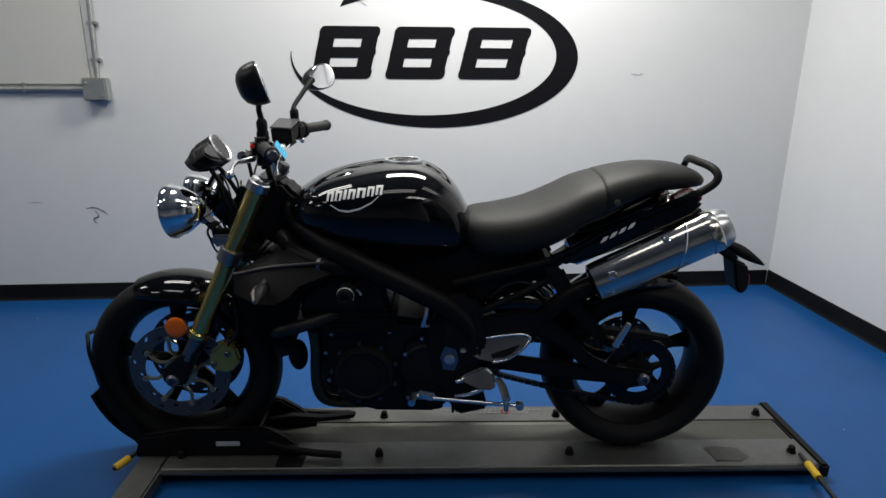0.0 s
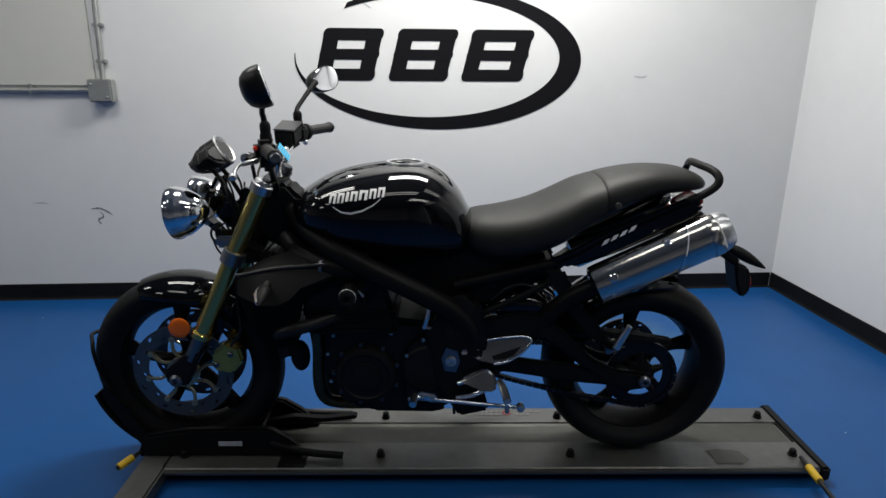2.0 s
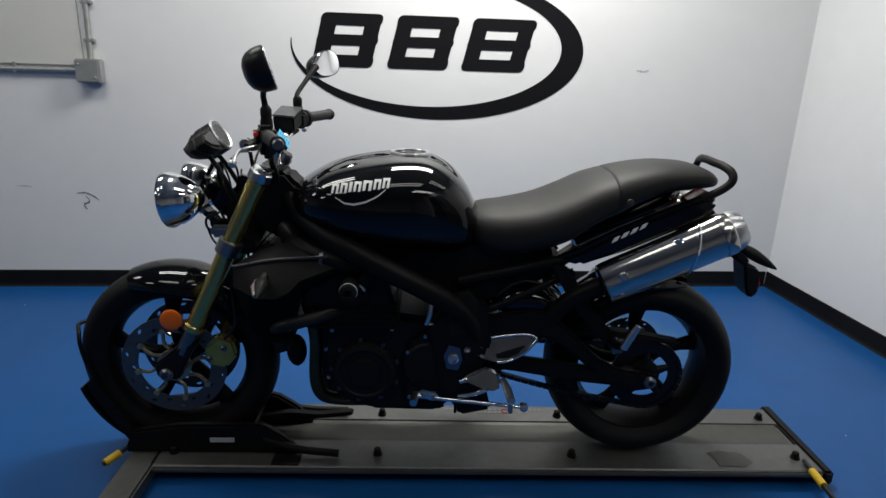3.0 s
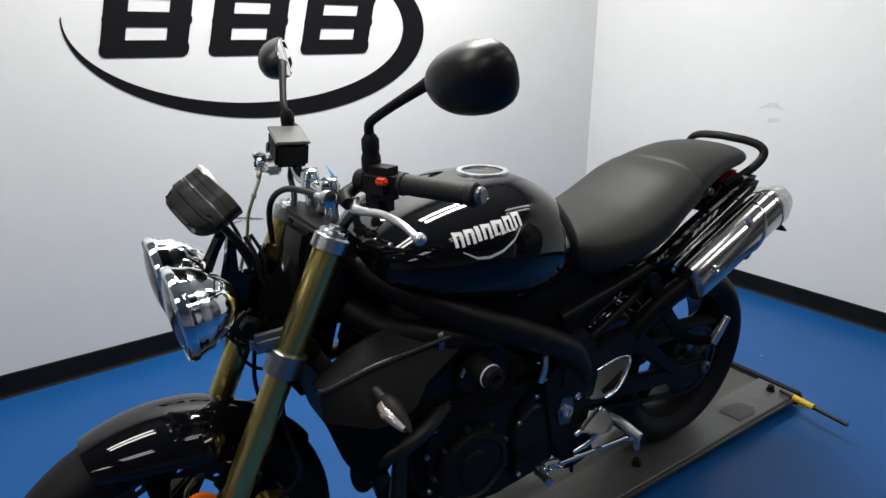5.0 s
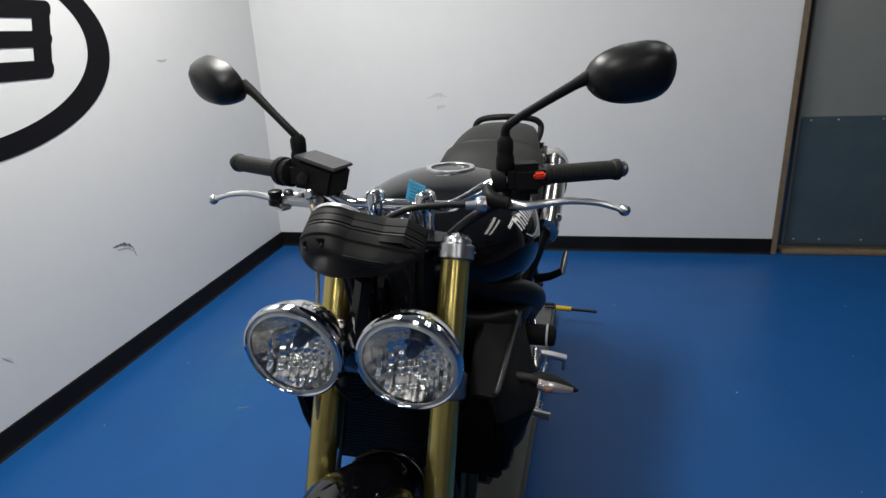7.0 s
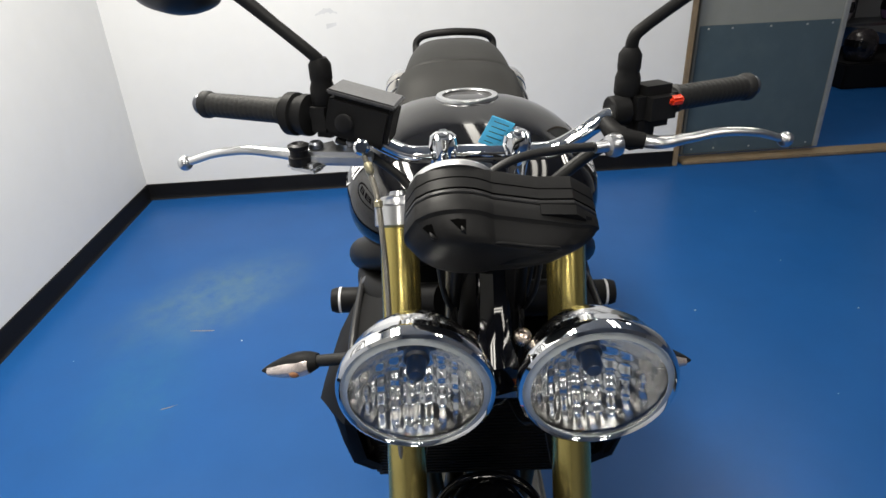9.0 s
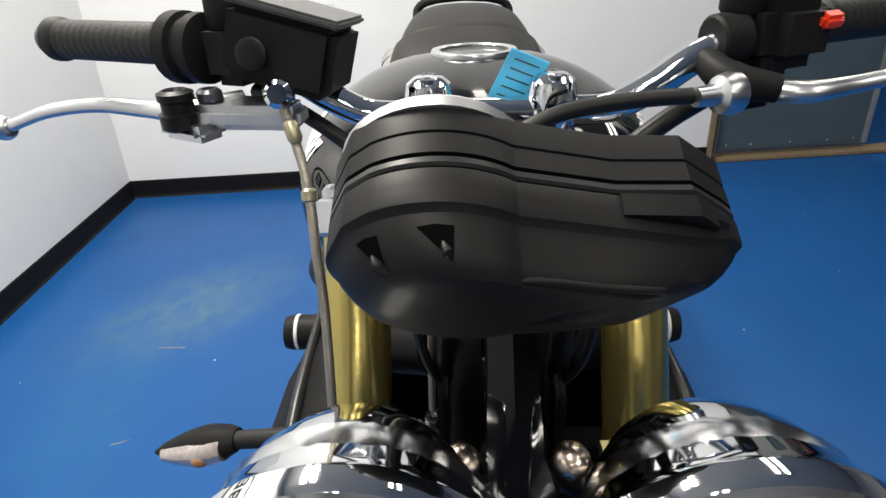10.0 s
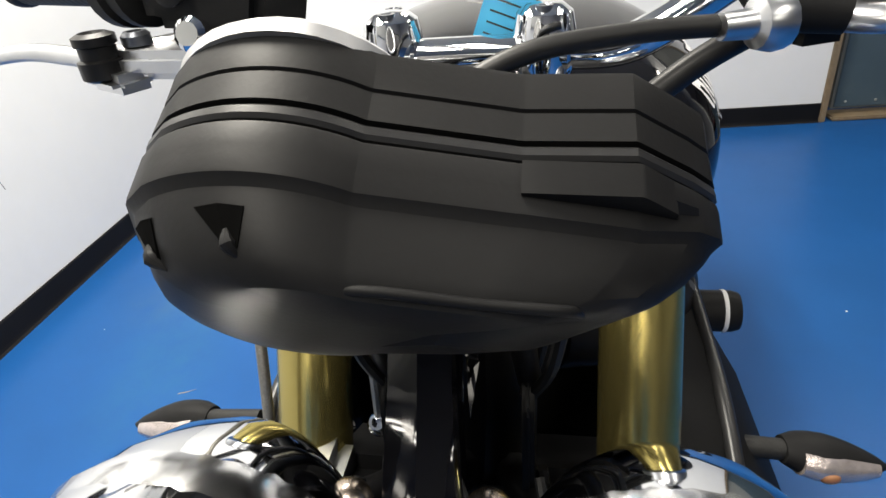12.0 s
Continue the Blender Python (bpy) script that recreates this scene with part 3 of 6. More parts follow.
for row, x0, x1 in ((0.118, -0.13, 0.20), (0.100, -0.05, 0.15)):
    x = x0
    while x < x1:
        w = rnd.uniform(0.007, 0.016)
        if abs(x - 0.085) > 0.022:
            bm = B()
            prism(bm, [(x, row - 0.006), (x + w, row - 0.006), (x + w + 0.004, row + 0.006), (x + 0.004, row + 0.006)], LT + 0.0004, LT + 0.0012, "xy")
            part("print_bar", bm, M_SCUFF, lift, "dark printed bar", smooth=False)
        x += w + 0.005
bm = B()
lathe(bm, [(0.010, 0), (0.015, 0), (0.015, 0.001), (0.010, 0.001)], (0.085, 0.108, LT + 0.0004), (0, 0, 1), 24, True)
part("print_ring", bm, M_REDLENS, lift, "dark red printed ring")
bm = B()
prism(bm, [(0.69, -0.118), (0.735, -0.108), (0.80, -0.121), (0.815, -0.165), (0.775, -0.192), (0.72, -0.183), (0.70, -0.16)], LT + 0.0002, LT + 0.0009, "xy")
part("oil_stain", bm, M_ALUD, lift, "dark worn stain round the pad", smooth=False)
for a, b, f0, f1 in (((1.262, -0.055, 0.064), (1.222, -0.281, 0.066), 0.22, 0.52), ((-0.785, 0.115, 0.062), (-0.838, 0.035, 0.050), 0.45, 0.95)):
    a, b = Vector(a), Vector(b)
    lever_rod = thing("lift_release_rod", "black rod with a yellow sleeve beside the lift", "release rod")
    bm = B()
    tube(bm, [a, b], 0.007, 10, smooth=False)
    part("rod", bm, M_CABLE, lever_rod)
    bm = B()
    tube(bm, [a.lerp(b, f0), a.lerp(b, f1)], 0.0115, 12, smooth=False)
    part("sleeve", bm, M_YELLOW, lever_rod, "yellow plastic sleeve")


# ---- the motorcycle: x runs from the front wheel to the tail, y to its right side, z up from the tyre contact ----
BIKE_POSE = pose(0.0595, 0.1353, 0.0478, 0.62, -0.7, -3.77) @ Matrix.Scale(0.973, 4)
bike = thing("motorcycle", "gloss black naked motorcycle with gold forks and chrome headlights", "motorcycle", BIKE_POSE)
XF, XR = -0.708, 0.710
RF, RR = 0.298, 0.290


def P(name, bm, m, parent=None, label="", smooth=True):
    return part(name, bm, m, parent or bike, label, smooth)


def rod(name, pts, r, m, parent=None, label="", n=12, smooth=True, k=6):
    bm = B()
    tube(bm, pts, r, n, k, smooth)
    return P(name, bm, m, parent, label)


def turned(name, prof, origin, axis, m, parent=None, label="", n=32, closed=False, cap=True):
    bm = B()
    lathe(bm, prof, origin, axis, n, closed, cap)
    return P(name, bm, m, parent, label)


def block(name, c, s, m, parent=None, bevel=0.004, turn=None, label=""):
    bm = B()
    box(bm, c, s, bevel, turn)
    return P(name, bm, m, parent, label)


def plate(name, poly, y0, y1, m, parent=None, bevel=0.003, label=""):
    bm = B()
    prism(bm, poly, y0, y1, "xz", bevel)
    return P(name, bm, m, parent, label)


def bolt_head(at, axis, r, m, parent, h=0.006):
    return turned("bolt", [(r, 0), (r, h * 0.7), (r * 0.75, h), (r * 0.5, h), (r * 0.45, h * 0.4)], at, axis, m, parent, n=12)


# wheels
def tyre_profile(R, rim, w):
    """From bead to bead round the crown."""
    out = []
    for q in range(17):
        a = radians(-118 + 236 * q / 16)
        k = abs(math.sin(a))
        y = w / 2 * math.sin(a) * (1 if abs(a) < 1.6 else 1)
        r = rim + (R - rim) * (0.42 + 0.58 * math.cos(a))
        out.append((max(r, rim - 0.002), y))
    return out + [(rim - 0.008, w * 0.36), (rim - 0.008, -w * 0.36)]


def wheel(name, x, R, rim, w, spokes, hub):
    c = (x, 0, R)
    rimw = w * 0.36
    prof = [(rim + 0.004, -rimw), (rim + 0.004, -rimw + 0.006), (rim - 0.006, -rimw + 0.012), (rim - 0.016, -rimw * 0.5), (rim - 0.016, rimw * 0.5),
            (rim - 0.006, rimw - 0.012), (rim + 0.004, rimw - 0.006), (rim + 0.004, rimw), (rim - 0.012, rimw), (rim - 0.022, rimw * 0.55),
            (rim - 0.028, 0.0), (rim - 0.022, -rimw * 0.55), (rim - 0.012, -rimw)]
    wh = turned(name, prof, c, (0, 1, 0), M_SATIN, None, "black cast alloy rim", 48, True)
    turned("tyre", tyre_profile(R, rim, w), c, (0, 1, 0), M_RUBBER, wh, "black road tyre", 56, True)
    turned("hub", [(0.012, -hub), (0.03, -hub), (0.034, -hub + 0.01), (0.05, -0.03), (0.05, 0.03), (0.034, hub - 0.01), (0.03, hub), (0.012, hub)], c, (0, 1, 0), M_SATIN, wh, "", 24)
    for q in range(spokes):
        a = 2 * math.pi * q / spokes + 0.35
        d, t = Vector((math.cos(a), 0, math.sin(a))), Vector((-math.sin(a), 0, math.cos(a)))
        o = Vector(c)
        rows = []
        for k in range(7):
            f = k / 6
            rr = 0.04 + (rim - 0.06) * f
            wd, th = 0.024 - 0.009 * math.sin(math.pi * f) + 0.008 * f * f, 0.022 - 0.008 * f
            mid = o + d * rr + t * 0.012 * math.sin(math.pi * f)
            rows.append([mid + t * wd * math.cos(b) + Vector((0, th * math.sin(b), 0)) for b in (2 * math.pi * s / 10 for s in range(10))])
        bm = B()
        skin(bm, rows)
        P("spoke", bm, M_SATIN, wh)
    return wh


front = wheel("front_wheel", XF, RF, 0.222, 0.12, 5, 0.055)
rear = wheel("rear_wheel", XR, RR, 0.212, 0.18, 5, 0.075)


def brake_disc(x, y, z, R, r_in, parent, m):
    """A drilled rotor: a flat ring with rows of holes, on a spoked carrier."""
    bm = B()
    n = 60
    rings = []
    for yy, order in ((y - 0.0025, 1), (y + 0.0025, 1)):
        rings.append([[bm.verts.new((x + rr * math.cos(2 * math.pi * (q + 0.5 * (k % 2)) / n), yy, z + rr * math.sin(2 * math.pi * (q + 0.5 * (k % 2)) / n))) for q in range(n)] for k, rr in enumerate(np.linspace(r_in, R, 6))])
    for side in rings:
        for k in range(5):
            for q in range(n):
                if k in (1, 3) and (q + (0 if k == 1 else 3)) % 6 == 0:
                    continue
                q2 = (q + 1) % n
                bm.faces.new((side[k][q], side[k][q2], side[k + 1][q2], side[k + 1][q]))
    for k in (0, 5):
        for q in range(n):
            q2 = (q + 1) % n
            bm.faces.new((rings[0][k][q], rings[0][k][q2], rings[1][k][q2], rings[1][k][q]))
    P("brake_disc", bm, m, parent, "drilled steel brake disc")
    turned("disc_carrier", [(0.03, -0.004), (0.05, -0.006), (0.05, 0.006), (0.03, 0.006)], (x, y, z), (0, 1, 0), M_CARRIER, parent, n=24)
    for q in range(8):
        a = 2 * math.pi * q / 8 + 0.2
        d, t = Vector((math.cos(a), 0, math.sin(a))), Vector((-math.sin(a), 0, math.cos(a)))
        o = Vector((x, y, z))
        bm = B()
        tube(bm, [o + d * 0.045 - t * 0.008, o + d * (r_in * 0.6 + 0.01) + t * 0.008, o + d * (r_in + 0.006)], 0.0055, 8, 4)
        P("carrier_arm", bm, M_CARRIER, parent)
        bm = B()
        lathe(bm, [(0.009, -0.006), (0.009, 0.006), (0.005, 0.007)], o + d * (r_in + 0.004) - Vector((0, 0.001, 0)), (0, -1, 0), 12)
        P("rotor_button", bm, M_CARRIER, parent)


for s in (-1, 1):
    brake_disc(XF, s * 0.068, RF, 0.155, 0.108, front, M_DISC)
brake_disc(XR, 0.09, RR, 0.11, 0.075, rear, M_DISC)


# front fork
def fork_x(z):
    return -0.389 - (0.912 - z) * 0.493


FDIR = Vector((-0.493, 0, -1)).normalized()


def fork_pt(z, y, along=0.0):
    return Vector((fork_x(z), y, z)) + FDIR * along


for s in (-1, 1):
    y = s * 0.105
    leg = rod("fork_leg", [fork_pt(0.893, y), fork_pt(0.70, y), fork_pt(0.45, y)], 0.0248, M_GOLD, None, "gold anodised upper fork tube", 24, False)
    ax = tuple(FDIR)
    turned("fork_cap", [(0.0, -0.008), (0.011, -0.008), (0.012, -0.003), (0.022, -0.001), (0.0250, 0.003), (0.0250, 0.012)], fork_pt(0.905, y), ax, M_CAST, leg, "silver fork cap", 24)
    turned("top_clamp", [(0.026, 0), (0.031, 0.003), (0.031, 0.026), (0.026, 0.029)], fork_pt(0.897, y), ax, M_CAST, leg, "silver yoke clamp ring", 24)
    turned("lower_clamp", [(0.028, 0), (0.0335, 0.003), (0.0335, 0.042), (0.028, 0.045)], fork_pt(0.705, y), ax, M_YOKE, leg, "grey lower yoke ring", 24)
    boss = B()
    box(boss, (-0.515, s * 0.090, 0.725), (0.075, 0.028, 0.034), 0.009)
    P("yoke_boss", boss, M_YOKE, leg, "grey lamp mounting boss")
    turned("dust_seal", [(0.028, 0), (0.031, 0.003), (0.031, 0.018), (0.024, 0.022)], fork_pt(0.452, y), ax, M_GOLD, leg, "", 24)
    rod("fork_slider", [fork_pt(0.45, y), fork_pt(0.36, y)], 0.0215, M_DARKMETAL, leg, "grey steel inner tube", 20, False)
    plate("axle_lug", [(XF - 0.03, 0.285), (XF + 0.03, 0.275), (XF + 0.055, 0.33), (fork_x(0.40) + 0.03, 0.40), (fork_x(0.40) - 0.026, 0.385), (XF - 0.035, 0.325)], y - 0.02, y + 0.02, M_ENGINE, leg, 0.006)
    turned("axle_nut", [(0.02, 0), (0.02, 0.006), (0.013, 0.012), (0.009, 0.012), (0.009, 0.004)], (XF, y + s * 0.02, RF), (0, s, 0), M_DARKMETAL, leg, "", 16)
    cal = plate("brake_caliper", [(-0.605, 0.315), (-0.545, 0.302), (-0.508, 0.345), (-0.518, 0.392), (-0.56, 0.408), (-0.602, 0.372)], s * 0.055, s * 0.098, M_BRASS, leg, 0.008, "brassy gold brake caliper")
    for bx, bz in ((-0.59, 0.335), (-0.545, 0.37)):
        bolt_head((bx, s * 0.098, bz), (0, s, 0), 0.009, M_DARKMETAL, leg)
    rf = turned("reflector", [(0.0, 0), (0.029, 0), (0.031, 0.003), (0.031, 0.009), (0.027, 0.012), (0.014, 0.0135)], (-0.677, s * 0.118, 0.470), (0, s, 0), M_AMBER, leg, "round amber side reflector", 28)
    rod("reflector_bracket", [(-0.670, s * 0.11, 0.45), (-0.645, s * 0.1, 0.40)], 0.006, M_SATIN, leg, "", 8, False)
    rod("brake_hose", [(-0.54, s * 0.10, 0.40), (-0.50, s * 0.115, 0.46), (-0.51, s * 0.09, 0.56), (-0.50, s * 0.07, 0.68)], 0.0045, M_CABLE, leg, "", 8)

bm = B()
prism(bm, [(-0.420, -0.075), (-0.412, -0.128), (-0.375, -0.128), (-0.350, -0.05), (-0.350, 0.05), (-0.375, 0.128), (-0.412, 0.128), (-0.420, 0.075)], 0.890, 0.906, "xy", 0.006)
P("upper_yoke", bm, M_SPROCKET, None, "dark cast upper yoke")
plate("headstock", [(-0.425, 0.895), (-0.345, 0.885), (-0.318, 0.852), (-0.26, 0.81), (-0.22, 0.73), (-0.33, 0.69), (-0.40, 0.70), (-0.445, 0.75), (-0.44, 0.84)], -0.052, 0.052, M_SATIN, None, 0.012, "satin black frame headstock")
block("lower_yoke", (-0.47, 0, 0.69), (0.08, 0.2, 0.045), M_SATIN, None, 0.01, Matrix.Rotation(radians(28), 4, "Y"))
turned("steering_head", [(0.034, 0), (0.036, 0.01), (0.036, 0.2), (0.034, 0.21)], (-0.375, 0, 0.885), tuple(FDIR), M_SATIN, None, "", 20)

# front mudguard: a curved shell round the tyre
def shell_arc(x, z, R0, a0, a1, half, drop, n=26, thick=0.004, taper=0.35, flare=0.0):
    """A curved guard over a tyre; half: half width, drop: how far its sides come down."""
    bm = B()
    m = 13
    layers = []
    for lay in (0, thick):
        rows = []
        for i in range(n):
            f = i / (n - 1)
            a = radians(a0 + (a1 - a0) * f)
            end = 1 - taper * (abs(2 * f - 1) ** 3)
            g = min(1.0, max(0.0, (f - 0.34) / 0.24))
            wide = half + flare * g * g * (3 - 2 * g)
            row = []
            for j in range(m):
                u = -1 + 2 * j / (m - 1)
                b = u * radians(82)
                y = wide * math.sin(b) * end
                r = R0 - drop * end * (1 - math.cos(b)) + lay
                row.append(bm.verts.new((x + r * math.cos(a), y * (1 + lay * 3), z + r * math.sin(a))))
            rows.append(row)
        layers.append(rows)
    lo, hi = layers
    for i in range(n - 1):
        for j in range(m - 1):
            bm.faces.new((lo[i][j], lo[i][j + 1], lo[i + 1][j + 1], lo[i + 1][j]))
            bm.faces.new((hi[i][j], hi[i + 1][j], hi[i + 1][j + 1], hi[i][j + 1]))
    for i in range(n - 1):
        for j in (0, m - 1):
            bm.faces.new((lo[i][j], lo[i + 1][j], hi[i + 1][j], hi[i][j]))
    for j in range(m - 1):
        for i in (0, n - 1):
            bm.faces.new((lo[i][j], lo[i][j + 1], hi[i][j + 1], hi[i][j]))
    return bm


guard = P("front_mudguard", shell_arc(XF, RF, 0.304, 30, 113, 0.064, 0.072, n=34, flare=0.036), M_GLOSS, None, "gloss black front mudguard")
for s in (-1, 1):
    plate("guard_stay", [(-0.645, 0.475), (-0.61, 0.505), (-0.565, 0.49), (-0.565, 0.44), (-0.62, 0.42)], s * 0.074, s * 0.082, M_GLOSS, guard, 0.003)

rod("guard_brace", [(-0.545, -0.074, 0.490), (-0.528, -0.062, 0.518), (-0.518, -0.035, 0.537), (-0.515, 0, 0.542), (-0.518, 0.035, 0.537), (-0.528, 0.062, 0.518), (-0.545, 0.074, 0.490)], 0.0065, M_GLOSS, guard, "gloss black arched brace", 10)

# headlights
def headlight(s):
    """A chrome bowl with a clear lens over a faceted reflector."""
    fwd = Vector((-1, 0, -0.10)).normalized()
    c = Vector((-0.653, s * 0.087 - 0.007, 0.813))
    bowl = turned("headlight", [(0.070, -0.004), (0.0735, 0.0), (0.074, 0.006), (0.0715, 0.010), (0.0700, 0.014), (0.0660, 0.024), (0.058, 0.045), (0.043, 0.066), (0.027, 0.080), (0.012, 0.088), (0.001, 0.089)],
                  c, tuple(-fwd), M_CHROME, None, "round chrome headlight", 48, cap=False)
    turned("lens_rim", [(0.0668, -0.001), (0.0680, -0.0055), (0.0705, -0.0075), (0.0735, -0.0055), (0.0748, -0.001), (0.0745, 0.006), (0.069, 0.006)], c, tuple(-fwd), M_CHROME, bowl, "chrome lens ring", 48, True)
    # fluted reflector: a bowl with upright flutes and shallow cross bands
    bm = B()
    ax = -fwd
    rows = []
    for k in range(27):
        r = 0.0665 - 0.0545 * k / 26
        ring = []
        for q in range(120):
            b = 2 * math.pi * q / 120
            py, pz = r * math.cos(b), r * math.sin(b)
            h = 0.003 + 0.046 * (1 - (r / 0.0665) ** 2)
            edge = min(1.0, k / 3)
            low = min(1.0, max(0.25, 0.5 - pz / 0.05))
            h += edge * low * (0.0016 * math.cos(py * 2 * math.pi / 0.0135) + 0.0014 * math.sin(pz * 2 * math.pi / 0.016 + s) + 0.0010 * math.cos(3 * b + s))
            ring.append(bm.verts.new(c + ax * h + Vector((0, py, 0)) + Vector((ax.z, 0, -ax.x)) * -pz))
        rows.append(ring)
    for p, n in zip(rows, rows[1:]):
        for q in range(120):
            bm.faces.new((p[q], p[(q + 1) % 120], n[(q + 1) % 120], n[q]))
    P("reflector_bowl", bm, M_SILVER, bowl, "fluted silver reflector")
    turned("lens_edge", [(0.0628, -0.0063), (0.0628, -0.0077), (0.0650, -0.0067), (0.0678, -0.0046), (0.0668, -0.001)], c, tuple(ax), M_LENSEDGE, bowl, "frosted grey lens edge", 48, cap=False)
    turned("bowl_back", [(0.068, 0.006), (0.066, 0.03), (0.05, 0.056), (0.012, 0.066), (0.001, 0.066)], c, tuple(ax), M_SILVER, bowl, "", 32, cap=False)
    turned("bulb", [(0.001, 0.012), (0.007, 0.013), (0.0095, 0.017), (0.0100, 0.034), (0.013, 0.036), (0.013, 0.048)], c + Vector((0, 0, 0.004)), tuple(ax), M_DARKMETAL, bowl, "dark bulb shield", 16)
    lens = turned("lens", [(0.0685, -0.002), (0.060, -0.0075), (0.045, -0.0120), (0.025, -0.015), (0.0005, -0.016)], c, tuple(ax), M_LENS, bowl, "clear curved lens", 48, cap=False)
    lens.visible_shadow = False
    bowl.matrix_basis = Matrix.Translation(c) @ Matrix.Scale(1.035, 4) @ Matrix.Translation(-c)
    return bowl


for s in (-1, 1):
    hl = headlight(s)
    rod("lamp_wire", [(-0.572, s * 0.07, 0.735), (-0.562, s * 0.058, 0.69), (-0.53, s * 0.045, 0.655), (-0.47, s * 0.03, 0.65)], 0.003, M_CABLE, hl, "", 8)
    rod("headlight_arm", [(-0.55, s * 0.075, 0.75), (-0.53, s * 0.05, 0.74), (-0.49, s * 0.03, 0.72)], 0.012, M_SATIN, hl, "", 10)
    turned("brass_nut", [(0.0095, 0), (0.010, 0.004), (0.008, 0.008), (0.004, 0.0105), (0.001, 0.011)], (-0.600, s * 0.028, 0.832), (-0.5, 0, 0.85), M_NUT, None, "bright dome nut", 16)
bm = B()
skin(bm, [[(x - d, -w, z), (x - d - 0.006, 0.0, z), (x - d, w, z), (x + d, w, z), (x + d, -w, z)] for x, z, w, d in ((-0.555, 0.900, 0.013, 0.006), (-0.570, 0.875, 0.013, 0.006), (-0.592, 0.835, 0.015, 0.008), (-0.606, 0.810, 0.024, 0.010), (-0.602, 0.775, 0.024, 0.010), (-0.54, 0.70, 0.012, 0.012))])
rod("bracket_rod", [(-0.506, 0.047, 0.783), (-0.502, 0.046, 0.83), (-0.496, 0.044, 0.875)], 0.0028, M_PALESTEEL, None, "thin steel rod", 8)
bolt_head((-0.506, 0.047, 0.774), (-0.5, 0, 0.85), 0.0065, M_CHROME, None, 0.010)
block("lamp_link", (-0.598, 0, 0.765), (0.02, 0.056, 0.016), M_YOKE, None, 0.004)
shroud = plate("lamp_carrier", [(-0.556, 0.850), (-0.545, 0.905), (-0.535, 0.905), (-0.536, 0.826), (-0.503, 0.826), (-0.488, 0.87), (-0.458, 0.86), (-0.475, 0.77), (-0.51, 0.735), (-0.545, 0.752), (-0.575, 0.785)], -0.013, 0.013, M_GLOSS, None, 0.005, "black lamp and instrument carrier")
for dy, dx, r in ((-0.052, 0.0, 0.0035), (-0.046, 0.012, 0.003), (0.050, 0.004, 0.0035)):
    rod("wire_loop", [(-0.545 + dx, dy, 0.772), (-0.572 + dx, dy * 1.15, 0.752), (-0.570 + dx, dy * 1.2, 0.725), (-0.545 + dx, dy * 1.1, 0.712), (-0.518 + dx, dy, 0.722), (-0.508, dy * 0.9, 0.75)], r, M_CABLE, shroud, "", 8)
    rod("wire_loop", [(-0.53 + dx, dy, 0.905), (-0.516 + dx, dy * 1.1, 0.87), (-0.512 + dx, dy, 0.83), (-0.50, dy * 0.8, 0.80)], r, M_CABLE, shroud, "", 8)
P("headlight_bracket", bm, M_GLOSS, None, "gloss black headlight bracket")
for s in (-1, 1):
    plate("bracket_wing", [(-0.525, 0.73), (-0.515, 0.80), (-0.47, 0.84), (-0.455, 0.75)], s * 0.036, s * 0.043, M_SATIN)

# instrument pod: a round dial housing and a longer display housing; its axis points up and back to the rider
POD_O, POD_V, POD_N = Vector((-0.631, 0, 0.920)), Vector((-0.527, 0, 0.850)), Vector((0.850, 0, 0.527))
DOME = (0.036, 0.0007, 0.050, 0.0433)


def pod(u, v, h):
    return POD_O + Vector((0, u, 0)) + POD_V * v + POD_N * h


def pod_outline(g):
    """Across (u) and up (v) the face, grown by g: a round dial end with one cut corner and a faceted display end."""
    cu, cv, ru, rv = DOME
    pts = []
    for q in range(18):
        a = radians(-124 + 140 * q / 17)
        pts.append((cu + (0.0505 + g) * math.cos(a), -0.006 + (0.0415 + g) * math.sin(a)))
    pts += [(0.0745 + g * 0.9, 0.027 + g * 0.5), (0.073 + g * 0.8, 0.029 + g * 0.6)]
    for q in range(15):
        a = radians(57.3 + 73.7 * q / 14)
        pts.append((cu + (ru + g) * math.cos(a), cv + (rv + g) * math.sin(a)))
    pts += [(0.002, 0.0327 + g), (-0.0415, 0.0214 + g), (-0.0430, 0.0212 + g), (-0.0748, 0.0198 + g), (-0.0760, 0.0190 + g), (-0.092 - g, 0.006 + g * 0.6), (-0.0992 - g, -0.001), (-0.1008 - g, -0.005), (-0.097 - g, -0.0095 - g * 0.4), (-0.070, -0.026 - g), (-0.035, -0.037 - g)]
    return pts


def pod_level(g, h, sc=1.0, dv=0.0):
    """One ring of the housing; the display end draws in faster than the dial end."""
    out = []
    for u, v in pod_outline(g):
        k = sc if u > -0.03 else max(sc * 0.5, 1 - (1 - sc) * 1.05)
        lift = max(0.0, -0.078 - u) * 0.22 * min(1.0, max(0.0, (0.066 - h) / 0.014))
        # the wedge under the raised block deepens towards its corner
        wedge = 0.007 * min(1.0, max(0.0, (-0.0432 - u) / 0.03)) * min(1.0, max(0.0, (0.058 - h) / 0.003)) * min(1.0, max(0.0, (v - 0.006) / 0.012))
        out.append(pod(-0.002 + (u + 0.002) * k, -0.008 + (v - wedge + 0.008) * sc + dv, h + lift))
    return out


bm = B()
skin(bm, [pod_level(-0.004, 0.0975), pod_level(-0.0015, 0.1013), pod_level(-0.0004, 0.1006), pod_level(0.0, 0.0985), pod_level(0.0, 0.0864), pod_level(-0.0012, 0.0859), pod_level(-0.0012, 0.0851), pod_level(0.0, 0.0846), pod_level(0.0004, 0.0742)])
cluster = P("instrument_pod", bm, M_POD, None, "matt black twin instrument housing")
